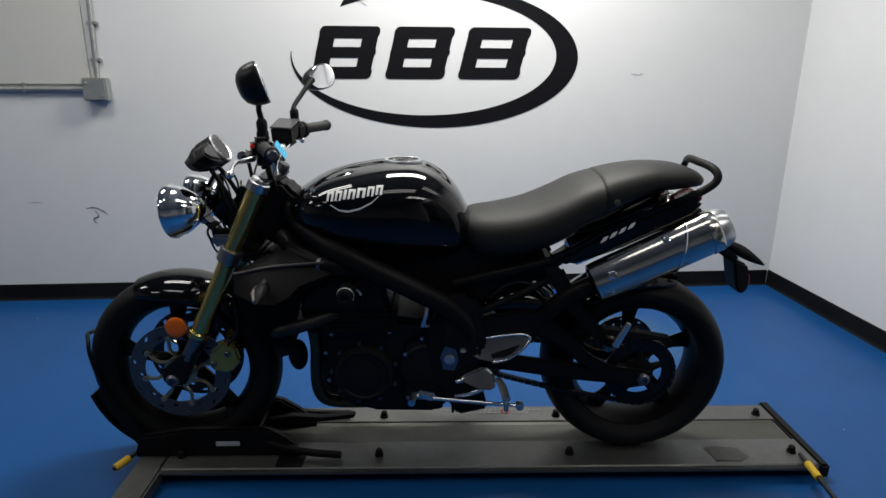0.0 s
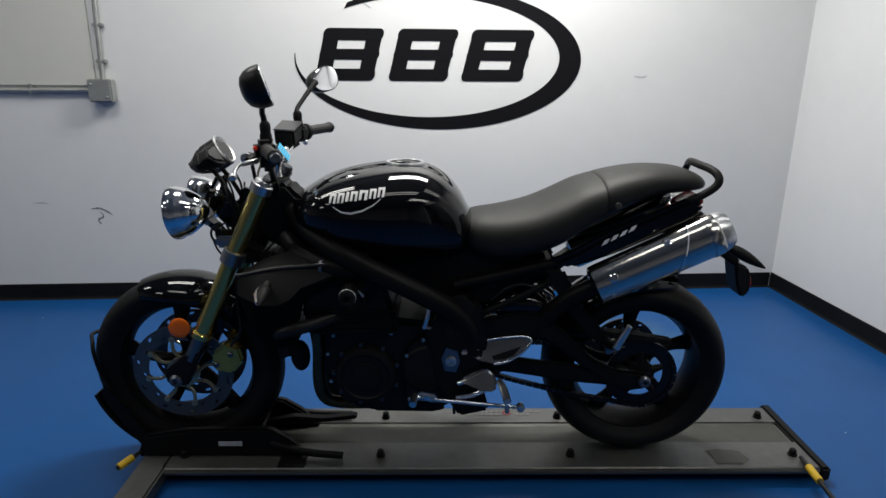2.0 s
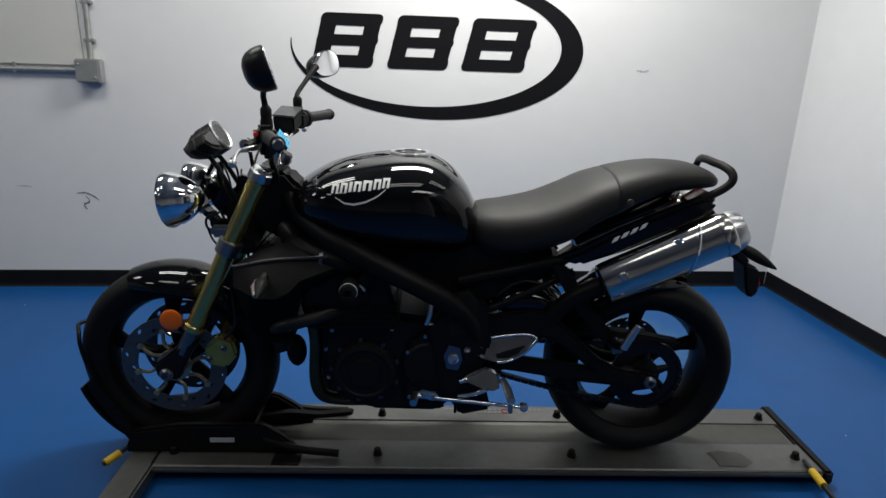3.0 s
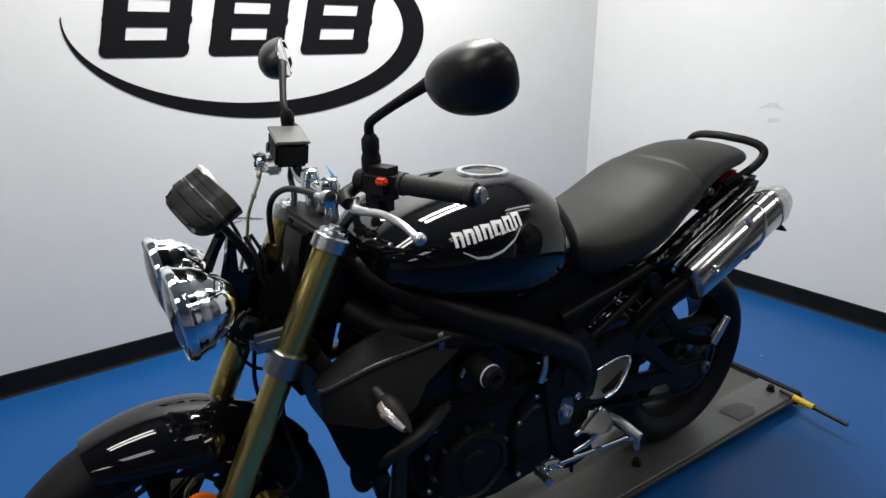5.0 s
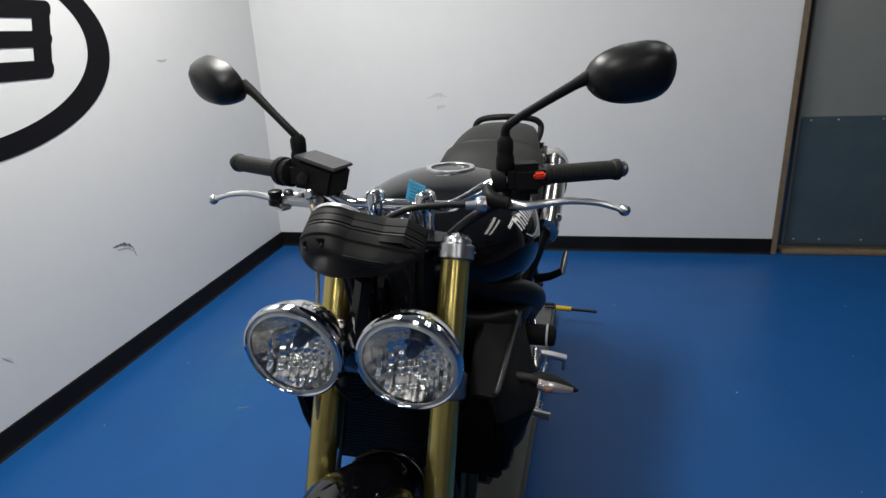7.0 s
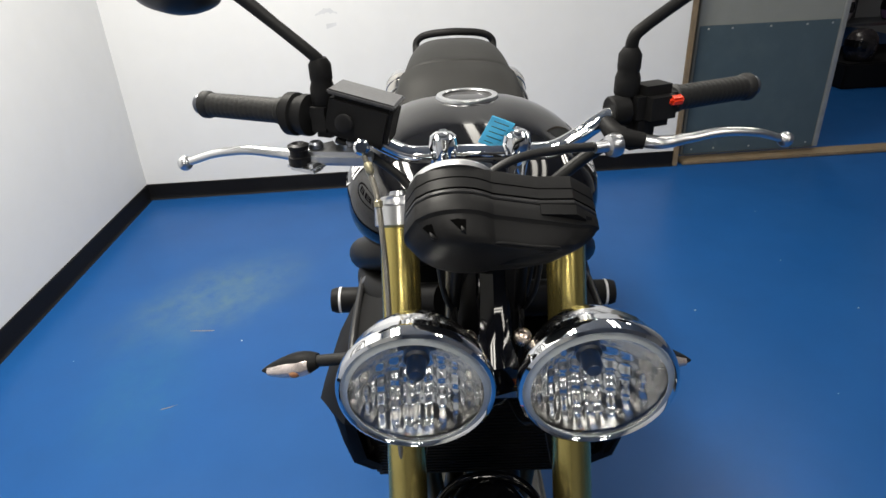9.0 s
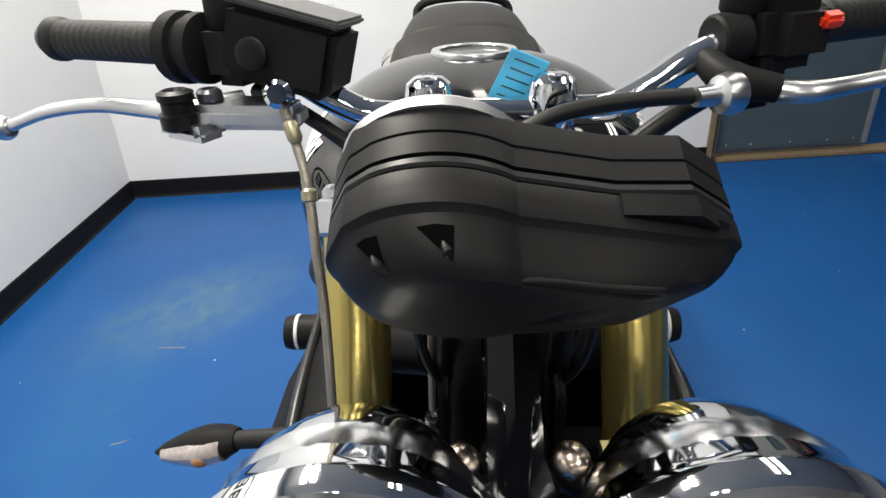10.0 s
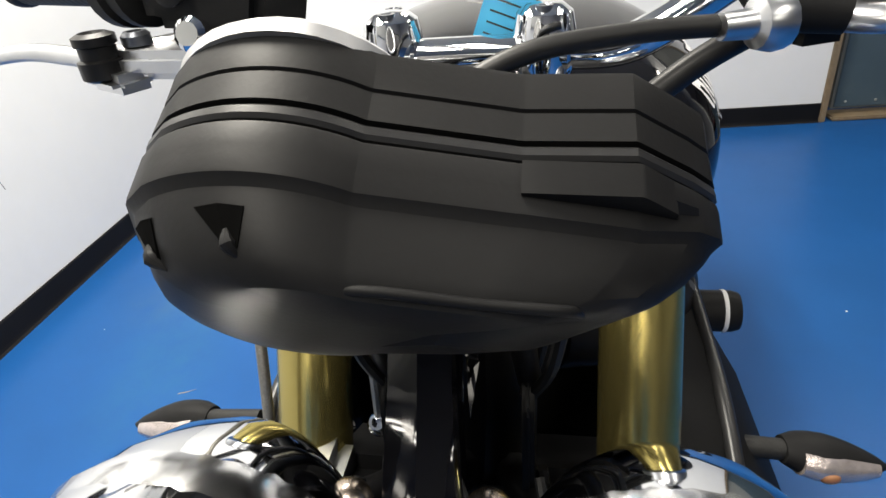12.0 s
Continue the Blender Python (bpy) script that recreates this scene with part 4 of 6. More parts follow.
cluster.data.set_sharp_from_angle(angle=radians(14))
bm = B()
skin(bm, [pod_level(-0.003, 0.0745), pod_level(-0.003, 0.0730), pod_level(-0.0006, 0.0728), pod_level(0.0006, 0.0715), pod_level(0.0006, 0.0690), pod_level(-0.0006, 0.0678), pod_level(-0.003, 0.0676), pod_level(-0.003, 0.0660)])
P("seam_bead", bm, M_BEAD, cluster, "satin black seam bead").data.set_sharp_from_angle(angle=radians(25))
bm = B()
SHELL = [(-0.003, 0.0664, 1.0, 0.0), (0.0004, 0.0661, 1.0, 0.0), (0.0008, 0.0650, 1.0, 0.0), (0.0008, 0.0582, 1.0, 0.0), (0.0008, 0.0550, 1.0, 0.0), (0.0008, 0.0505, 1.0, 0.0), (0.0006, 0.0492, 1.0, 0.0), (-0.0004, 0.0480, 0.994, 0.0), (-0.0012, 0.0462, 0.982, 0.0),
         (-0.0012, 0.0420, 0.955, 0.001), (-0.0012, 0.0350, 0.895, 0.002), (-0.0012, 0.0285, 0.82, 0.004), (-0.0012, 0.0245, 0.735, 0.0055), (-0.0012, 0.0215, 0.64, 0.0068), (-0.0012, 0.0200, 0.48, 0.0075), (-0.0012, 0.0195, 0.25, 0.008)]
skin(bm, [pod_level(*row) for row in SHELL])
P("back_shell", bm, M_POD, cluster).data.set_sharp_from_angle(angle=radians(25))


def shell_pt(a, f, out=0.0):
    """A point of the dial end's curved back: a turns round the dial, f runs from the lip inwards."""
    cu, cv, ru, rv = DOME
    k = 8 + f * 5
    i = min(int(k), 12)
    w = k - i
    g, h, sc, dv = [x + (y - x) * w for x, y in zip(SHELL[i], SHELL[i + 1])]
    u, v = cu + (ru + g) * math.cos(a), cv + (rv + g) * math.sin(a)
    n = (Vector((0, math.cos(a), 0)) + POD_V * math.sin(a) - POD_N * (0.4 + 1.4 * f)).normalized()
    return pod(-0.002 + (u + 0.002) * sc, -0.008 + (v + 0.008) * sc + dv, h) + n * out


# raised block on the display end, two pressed triangles on the dial end whose shade is painted as dark plates, a round
# boss and a stepped rib under them
bm = B()
skin(bm, [[pod(u, v, h) for u, v in ((-0.0425, -0.01), (-0.0425, 0.0238), (-0.0752, 0.0212), (-0.0768, 0.0202), (-0.086, 0.0118), (-0.086, -0.01))] for h in (0.0548, 0.0555, 0.0658)])
P("side_block", bm, M_POD, cluster)
for a0, wide, lean in ((88, 9, 0.1), (50, 7, -0.3)):
    a = radians(a0)
    b = radians(wide)
    bm = B()
    skin(bm, [[shell_pt(a - b, 0.24, o), shell_pt(a, 0.22, o), shell_pt(a + b, 0.24, o), shell_pt(a + b * (lean + 0.3), 0.56, o), shell_pt(a + b * (lean - 0.2), 0.56, o)] for o in (-0.004, 0.0005)])
    P("triangle_shade", bm, M_RECESS, cluster, "dark plate for the shade in a pressed triangle", smooth=False)
    bm = B()
    tube(bm, [shell_pt(a + b * lean, 0.42, 0.0), shell_pt(a + b * lean, 0.52, 0.0012), shell_pt(a + b * lean, 0.66, -0.0008)], [0.0008, 0.0022, 0.0008], 8, 4)
    P("pressed_rib", bm, M_POD, cluster)
turned("lower_boss", [(0.0235, -0.006), (0.0225, 0.000), (0.0205, 0.003), (0.016, 0.0045), (0.001, 0.005)], pod(0.036, -0.006, 0.0318), (-0.80, 0, -0.65), M_POD, cluster, "", 28)
bm = B()
tube(bm, [pod(0.010, 0.0250, 0.0240), pod(-0.006, 0.0245, 0.0240), pod(-0.031, 0.0178, 0.0240), pod(-0.052, 0.0138, 0.0243), pod(-0.0585, 0.008, 0.0262), pod(-0.061, -0.002, 0.029)], 0.0017, 10, 4)
P("lower_rib", bm, M_POD, cluster)
turned("dial_ring", [(0.0385, -0.002), (0.0455, -0.002), (0.0462, 0.0025), (0.0430, 0.0065), (0.0385, 0.004)], pod(0.036, 0.0007, 0.1003), tuple(POD_N), M_DIALRING, cluster, "silver dial ring", 40, True)
turned("dial", [(0.040, 0), (0.040, 0.004), (0.001, 0.0045)], pod(0.036, 0.0007, 0.0993), tuple(POD_N), M_DIAL, cluster, "dark round dial", 40)
for q in range(11):
    a = radians(-120 + 24 * q)
    d = POD_V * math.cos(a) + Vector((0, 1, 0)) * math.sin(a)
    rod("dial_mark", [pod(0.036, 0.0007, 0.1045) + d * 0.031, pod(0.036, 0.0007, 0.1045) + d * 0.037], 0.0009, M_WHITE, cluster, "", 6, False)
bm = B()
skin(bm, [[pod(u, v, h) for u, v in ((-0.016, 0.020), (-0.076, 0.013), (-0.086, 0.002), (-0.066, -0.014), (-0.016, -0.028))] for h in (0.0995, 0.1025)])
P("display", bm, M_DIAL, cluster, "grey display window", smooth=False)
for s in (-1, 1):
    rod("pod_stay", [(-0.56, s * 0.03, 0.925), (-0.53, s * 0.035, 0.88), (-0.49, s * 0.04, 0.80)], 0.007, M_SATIN, cluster, "", 10)

# handlebar, grips, controls
bar_half = [(-0.325, 0, 0.936), (-0.325, 0.05, 0.936), (-0.326, 0.088, 0.937), (-0.325, 0.116, 0.949), (-0.318, 0.158, 0.974), (-0.305, 0.205, 0.987), (-0.275, 0.29, 0.988), (-0.24, 0.368, 0.988)]
bar = rod("handlebar", mirrored(bar_half[::-1]) + bar_half[1:], 0.0112, M_CHROME, None, "chrome tubular handlebar", 16)
for s in (-1, 1):
    turned("bar_clamp", [(0.015, -0.055), (0.013, -0.03), (0.0155, -0.016), (0.0185, -0.008), (0.0185, 0.012), (0.0165, 0.022), (0.011, 0.0265), (0.001, 0.0275)], (-0.325, s * 0.046, 0.937), (0, 0, 1), M_CHROME, bar, "polished bar clamp", 24)
    turned("bar_clamp_cap", [(0.0145, -0.015), (0.0165, -0.013), (0.0165, 0.013), (0.0145, 0.015)], (-0.325, s * 0.046, 0.937), (0, 1, 0), M_CHROME, bar, "", 20)
    for dx in (-0.0095, 0.0095):
        turned("clamp_bolt", [(0.0052, 0), (0.0052, 0.006), (0.003, 0.006), (0.003, 0.001)], (-0.325 + dx, s * 0.046, 0.958), (0, 0, 1), M_DARKMETAL, bar, "", 12)
    a, b = Vector((-0.292, s * 0.245, 0.988)), Vector((-0.2395, s * 0.367, 0.988))
    d = (b - a)
    L = d.length
    prof = [(0.0155, 0), (0.0178, 0.002), (0.0178, 0.008)]
    for q in range(14):
        h = 0.01 + (L - 0.024) * q / 14
        prof += [(0.0157, h), (0.0161, h + 0.002), (0.0161, h + 0.006), (0.0157, h + 0.0075)]
    prof += [(0.0172, L - 0.012), (0.0182, L - 0.009), (0.0182, L - 0.002), (0.016, L), (0.004, L)]
    turned("grip", prof, a, tuple(d), M_GRIP, bar, "ribbed black rubber grip", 24)
    turned("bar_end", [(0.012, 0), (0.0135, 0.002), (0.0135, 0.008), (0.010, 0.012), (0.001, 0.012)], b, tuple(d), M_DARKMETAL, bar, "grey bar end", 20)

FRONT_SHIFT = Vector((-0.046, 0, 0.018))
bar.matrix_basis = Matrix.Translation(FRONT_SHIFT)

# left switch block, red switch, clutch perch and lever
sw = block("switch_block", (-0.306, -0.215, 0.986), (0.05, 0.062, 0.052), M_PLASTIC, bar, 0.012, Matrix.Rotation(radians(23), 4, "Z"), "black switch housing")
bm = B()
box(bm, (-0.322, -0.240, 0.994), (0.012, 0.020, 0.011), 0.003, Matrix.Rotation(radians(23), 4, "Z") @ Matrix.Rotation(radians(-25), 4, "Y"))
P("red_switch", bm, M_RED, bar, "red rocker switch")
block("switch_lower", (-0.306, -0.20, 0.955), (0.036, 0.045, 0.05), M_PLASTIC, bar, 0.01, Matrix.Rotation(radians(23), 4, "Z"))
turned("perch_collar", [(0.017, -0.012), (0.019, -0.01), (0.019, 0.01), (0.017, 0.012)], (-0.316, -0.172, 0.982), (-0.25, 1, -0.1), M_PLASTIC, bar, "", 20)
bm = B()
tube(bm, [(-0.325, -0.155, 0.970), (-0.350, -0.166, 0.960), (-0.358, -0.195, 0.955)], [0.010, 0.013, 0.010], 12, 5)
P("lever_perch", bm, M_PLASTIC, bar)
def lever(s):
    bm = B()
    off = Vector((0.010, -0.004, -0.009)) if s > 0 else Vector()
    tube(bm, [(-0.338, s * 0.18, 0.953), (-0.356, s * 0.215, 0.952), (-0.352, s * 0.25, 0.955), (-0.348, s * 0.29, 0.960), (-0.344, s * 0.335, 0.957), (-0.340, s * 0.37, 0.947)], [0.009, 0.0085, 0.0066, 0.0060, 0.0055, 0.0052], 12, 6, flat=0.8)
    for v in bm.verts:
        v.co += off * min(1.0, max(0.0, (abs(v.co.y) - 0.2) / 0.15))
    ob = P("lever", bm, M_CAST, bar, "brushed silver hand lever")
    bm = B()
    bmesh.ops.create_uvsphere(bm, u_segments=16, v_segments=10, radius=0.0095, matrix=Matrix.Translation(Vector((-0.339, s * 0.376, 0.945)) + off))
    P("lever_ball", bm, M_CAST, bar, "round lever end")
for s in (-1, 1):
    lever(s)

# right controls: throttle housing, fluid reservoir, brake perch
turned("throttle_drum", [(0.02, 0), (0.026, 0.003), (0.026, 0.012), (0.023, 0.014), (0.023, 0.02), (0.027, 0.022), (0.027, 0.034), (0.022, 0.038)], (-0.309, 0.208, 0.986), (0.4, 0.92, 0), M_PLASTIC, bar, "", 24)
res = block("brake_reservoir", (-0.330, 0.142, 0.988), (0.064, 0.078, 0.05), M_PLASTIC, bar, 0.006, Matrix.Rotation(radians(-8), 4, "Z") @ Matrix.Rotation(radians(15), 4, "X") @ Matrix.Rotation(radians(3), 4, "Y"), "black brake fluid reservoir")
block("reservoir_cap", (-0.3285, 0.136, 1.0145), (0.067, 0.082, 0.006), M_CAP, bar, 0.002, Matrix.Rotation(radians(-8), 4, "Z") @ Matrix.Rotation(radians(15), 4, "X") @ Matrix.Rotation(radians(3), 4, "Y"), "grey printed reservoir cap")
turned("sight_glass", [(0.0105, 0), (0.011, 0.003), (0.0085, 0.004), (0.001, 0.0035)], (-0.3635, 0.161, 0.990), (-1, 0.14, 0.2), M_SPROCKET, bar, "", 20)
block("switch_block", (-0.306, 0.19, 0.985), (0.045, 0.04, 0.05), M_PLASTIC, bar, 0.01, Matrix.Rotation(radians(-23), 4, "Z"))
bm = B()
prism(bm, [(-0.380, 0.132), (-0.352, 0.130), (-0.328, 0.19), (-0.335, 0.22), (-0.364, 0.228), (-0.372, 0.185)], 0.940, 0.957, "xy", 0.005)
P("brake_perch", bm, M_CAST, bar, "cast silver brake lever perch")
for x, y in ((-0.352, 0.200), (-0.345, 0.155)):
    bolt_head((x, y, 0.958), (0, 0, 1), 0.009, M_DARKMETAL, bar, 0.008)
turned("lever_pivot", [(0.010, -0.016), (0.0135, -0.014), (0.0135, -0.004), (0.011, -0.003), (0.011, 0.004), (0.0125, 0.005), (0.0125, 0.010), (0.008, 0.012), (0.005, 0.009)], (-0.366, 0.218, 0.957), (0, 0, 1), M_SPROCKET, bar, "dark span adjuster", 18)
block("perch_tongue", (-0.362, 0.212, 0.940), (0.028, 0.045, 0.012), M_CAST, bar, 0.005, Matrix.Rotation(radians(-30), 4, "Z"))
turned("banjo_bolt", [(0.0085, 0), (0.0095, 0.002), (0.0095, 0.010), (0.0065, 0.013), (0.001, 0.013)], (-0.382, 0.140, 0.966), (-0.9, 0, 0.3), M_CHROME, bar, "bright banjo bolt", 12)
rod("brake_line", [(-0.389, 0.139, 0.964), (-0.396, 0.132, 0.939), (-0.411, 0.124, 0.912), (-0.429, 0.120, 0.872), (-0.437, 0.118, 0.832), (-0.459, 0.117, 0.762), (-0.484, 0.116, 0.702), (-0.51, 0.110, 0.60)], 0.0034, M_PALESTEEL, bar, "pale braided brake hose", 10)
turned("hose_collar", [(0.0035, 0), (0.0052, 0.002), (0.0052, 0.008), (0.0035, 0.010)], (-0.411, 0.124, 0.912), (-0.35, -0.08, -0.9), M_CARRIER, bar, "", 12)
turned("hose_ferrule", [(0.0035, 0), (0.005, 0.002), (0.005, 0.012), (0.0035, 0.015)], (-0.393, 0.135, 0.952), (-0.35, -0.28, -0.8), M_CARRIER, bar, "", 12)
rod("clutch_cable", [(-0.378, -0.135, 0.957), (-0.386, -0.09, 0.957), (-0.400, -0.035, 0.952), (-0.412, 0.005, 0.93), (-0.415, 0.03, 0.89), (-0.41, 0.04, 0.81)], 0.0055, M_CABLE, bar, "black clutch cable", 10)
turned("cable_adjuster", [(0.006, 0), (0.0135, 0.002), (0.0145, 0.009), (0.0125, 0.016), (0.0075, 0.018), (0.0065, 0.034)], (-0.373, -0.162, 0.957), (-0.3, 0.95, 0.0), M_CAST, bar, "", 14)
rod("wiring_loom", [(-0.30, -0.185, 0.945), (-0.315, -0.14, 0.925), (-0.322, -0.105, 0.90), (-0.322, -0.075, 0.87), (-0.325, -0.055, 0.84)], 0.0085, M_CABLE, bar, "", 10)
rod("wiring_loom", [(-0.31, 0.18, 0.955), (-0.335, 0.13, 0.935), (-0.345, 0.09, 0.90), (-0.37, 0.06, 0.84)], 0.006, M_CABLE, bar, "", 10)
bm = B()
box(bm, (-0.306, -0.022, 0.955), (0.0016, 0.031, 0.050), 0.0005, Matrix.Rotation(radians(22), 4, "X") @ Matrix.Rotation(radians(-28), 4, "Y"))
tag = P("price_tag", bm, M_TAG, None, "bright blue paper tag on the key")
tag.location = FRONT_SHIFT
for k in range(5):
    bm = B()
    box(bm, (-0.306, -0.022, 0.955), (0.0022, 0.020, 0.0012), 0, Matrix.Rotation(radians(22), 4, "X") @ Matrix.Rotation(radians(-28), 4, "Y") @ Matrix.Translation((0, 0, -0.018 + k * 0.009)))
    P("print_bar", bm, M_DIAL, tag, smooth=False)
turned("ignition_lock", [(0.018, 0), (0.019, 0.003), (0.019, 0.025), (0.016, 0.03), (0.001, 0.03)], (-0.365, 0, 0.905), (0.47, 0, 0.88), M_DARKMETAL, None, "", 24)


# mirrors
def mirror(s):
    dy, dz, fy, tall, wide = (0.010, -0.027, 0.52, 0.89, 1.04) if s > 0 else (0.0, -0.014, 0.2, 1.0, 1.05)
    st = turned("mirror", [(0.013, 0), (0.0155, 0.004), (0.0155, 0.022), (0.013, 0.03), (0.014, 0.034), (0.014, 0.05), (0.009, 0.058)], (-0.309, s * 0.182 + dy, 0.998), (0, 0, 1), M_PLASTIC, None, "black handlebar mirror", 16)
    rod("mirror_arm", [(-0.309, s * 0.182 + dy, 1.05), (-0.311, s * 0.184 + dy, 1.082 + dz), (-0.309, s * 0.197 + dy, 1.094 + dz), (-0.296, s * 0.235 + dy * 0.6, 1.113 + dz * 0.75), (-0.278, s * 0.285, 1.135 + dz * 0.35), (-0.27, s * 0.31, 1.146 + dz * 0.2)], [0.008, 0.0075, 0.0072, 0.0072, 0.0085, 0.0115], M_PLASTIC, st, "", 14)
    st.location = FRONT_SHIFT
    c = Vector((-0.250, s * 0.368 - 0.004, 1.148))
    fw = Vector((-0.88, s * fy, -0.27)).normalized()
    ac = Vector((0, s, 0.06))
    ac = (ac - fw * ac.dot(fw)).normalized()
    up = fw.cross(ac) * (1 if fw.cross(ac).z > 0 else -1)
    def ring(k, h):
        out = []
        for q in range(32):
            a = 2 * math.pi * q / 32
            ca, sa = math.cos(a), math.sin(a)
            e = 2.5
            kk = (abs(ca) ** e + abs(sa) ** e) ** (-1 / e)
            wd = 0.068 * (1 + 0.06 * sa) if ca > 0 else 0.068 * (1 - 0.10 * abs(sa))
            hh = 0.046 * tall * (1 + 0.10 * ca)
            out.append(c + ac * (wd * wide * ca * kk * k) + up * (hh * sa * kk * k) + fw * h)
        return out
    bm = B()
    skin(bm, [ring(0.93, -0.004), ring(0.98, -0.006), ring(1.0, -0.003), ring(1.0, 0.006), ring(0.97, 0.017), ring(0.88, 0.030), ring(0.70, 0.041), ring(0.42, 0.048), ring(0.15, 0.0505)])
    P("mirror_housing", bm, M_HOUSING, st)
    bm = B()
    skin(bm, [ring(0.92, -0.0052), ring(0.92, -0.0075), ring(0.9, -0.0082)])
    P("mirror_glass", bm, M_MIRROR, st, "mirror glass")
for s in (-1, 1):
    mirror(s)


# tank, seat and tail
TANK = [(-0.337, 0.795, 0.822, 0.035), (-0.325, 0.788, 0.846, 0.085), (-0.29, 0.778, 0.872, 0.145), (-0.235, 0.757, 0.902, 0.188), (-0.17, 0.733, 0.921, 0.207), (-0.09, 0.712, 0.934, 0.214), (-0.02, 0.697, 0.939, 0.206),
        (0.05, 0.692, 0.932, 0.188), (0.11, 0.690, 0.902, 0.165), (0.155, 0.700, 0.852, 0.142), (0.182, 0.722, 0.802, 0.108), (0.2, 0.745, 0.775, 0.07)]
bm = B()
rows = []
for x, zb, zt, hw in spline_rows(TANK, 44):
    rows.append(ring_at(x, zb - 0.03, zt, max(hw, 0.01), 48, 2.5, 0.0))
skin(bm, rows)
tank = P("fuel_tank", bm, M_GLOSS, None, "gloss black teardrop fuel tank")


def tank_skin(x, z, off=0.0012, s=-1):
    """The point of the tank's side at x and z."""
    rws = spline_rows(TANK, 200)
    x0, zb, zt, hw = min(rws, key=lambda r: abs(r[0] - x))
    zb -= 0.03
    zc, h = (zb + zt) / 2, (zt - zb) / 2
    w = max(0.0, 1 - abs((z - zc) / h) ** 2.5) ** (1 / 2.5)
    return Vector((x, s * (hw * w * 1.0 + off), z))


def tank_patch(poly, s, off=0.0012):
    """A thin plate laid on the tank's side over a small quad."""
    bm = B()
    (x0, z0), (x1, z1), (x2, z2), (x3, z3) = poly
    n, m = 6, 3
    g = []
    for lay in (off, off - 0.004):
        rows = []
        for i in range(n + 1):
            f = i / n
            a, b = (x0 + (x1 - x0) * f, z0 + (z1 - z0) * f), (x3 + (x2 - x3) * f, z3 + (z2 - z3) * f)
            rows.append([bm.verts.new(tank_skin(a[0] + (b[0] - a[0]) * j / m, a[1] + (b[1] - a[1]) * j / m, lay, s)) for j in range(m + 1)])
        g.append(rows)
    for rows in g:
        for i in range(n):
            for j in range(m):
                bm.faces.new((rows[i][j], rows[i + 1][j], rows[i + 1][j + 1], rows[i][j + 1]))
    return bm


# side mark: plain slanted bars and a curved underline
for s in (-1, 1):
    x = -0.203
    for w in (0.019, 0.019, 0.009, 0.02, 0.024, 0.019, 0.019):
        z0 = 0.858 + (x + 0.203) * 0.125
        z1 = z0 + 0.023
        for a, b in ((0.0, 0.33), (0.62, 0.95)) if w > 0.01 else ((0.0, 0.9),):
            P("mark_bar", tank_patch([(x + w * a + 0.002, z0), (x + w * b + 0.002, z0 + 0.001), (x + w * b + 0.005, z1), (x + w * a + 0.005, z1)], s), M_WHITE, tank, "white printed bar", smooth=False)
        if w > 0.01:
            P("mark_bar", tank_patch([(x + w * 0.2 + 0.004, z0 + 0.017), (x + w * 0.8 + 0.004, z0 + 0.018), (x + w * 0.8 + 0.005, z1), (x + w * 0.2 + 0.005, z1)], s, 0.0014), M_WHITE, tank, "white printed bar", smooth=False)
        x += w + 0.0035
    pts = [(-0.19, 0.850), (-0.165, 0.838), (-0.14, 0.836), (-0.11, 0.843), (-0.08, 0.857), (-0.06, 0.872)]
    for k, (a, b) in enumerate(zip(pts, pts[1:])):
        t0, t1 = (0.001, 0.0035, 0.0045, 0.004, 0.003, 0.001)[k : k + 2]
        P("mark_curve", tank_patch([(a[0], a[1] - t0), (b[0], b[1] - t1), (b[0], b[1] + 0.001), (a[0], a[1] + 0.001)], s), M_WHITE, tank, "white printed curve", smooth=False)
cap_n = Vector((0.02, 0, 1)).normalized()
cap = turned("fuel_cap", [(0.055, -0.006), (0.055, 0.001), (0.05, 0.004), (0.044, 0.004), (0.042, 0.001), (0.03, 0.0015), (0.001, 0.002)], (-0.004, 0, 0.9365), tuple(cap_n), M_DIAL, tank, "black fuel cap", 40)
turned("cap_ring", [(0.043, 0.002), (0.046, 0.005), (0.055, 0.005), (0.057, 0.001), (0.056, -0.004), (0.043, -0.004)], (-0.004, 0, 0.9365), tuple(cap_n), M_CAST, tank, "silver fuel cap ring", 40, True)

SEAT = [(0.155, 0.720, 0.760, 0.075), (0.175, 0.690, 0.775, 0.105), (0.21, 0.668, 0.785, 0.128), (0.27, 0.660, 0.792, 0.147), (0.36, 0.675, 0.811, 0.160), (0.44, 0.705, 0.843, 0.163), (0.50, 0.748, 0.871, 0.158), (0.555, 0.780, 0.888, 0.152)]
SEAT2 = [(0.556, 0.780, 0.886, 0.150), (0.57, 0.786, 0.894, 0.152), (0.63, 0.815, 0.907, 0.143), (0.70, 0.842, 0.915, 0.130), (0.77, 0.852, 0.913, 0.118), (0.81, 0.856, 0.906, 0.106), (0.84, 0.860, 0.895, 0.09), (0.856, 0.864, 0.884, 0.065)]
bm = B()
skin(bm, [ring_at(x, zb, zt + 0.011, hw * 1.05, 40, 2.5) for x, zb, zt, hw in spline_rows(SEAT, 30)])
seat = P("seat", bm, M_SEAT, None, "stepped black vinyl seat")
bm = B()
skin(bm, [ring_at(x, zb, zt + 0.011, max(hw * 0.97, 0.01), 40, 2.5) for x, zb, zt, hw in spline_rows(SEAT2, 30)])
P("pillion_seat", bm, M_SEAT, seat)
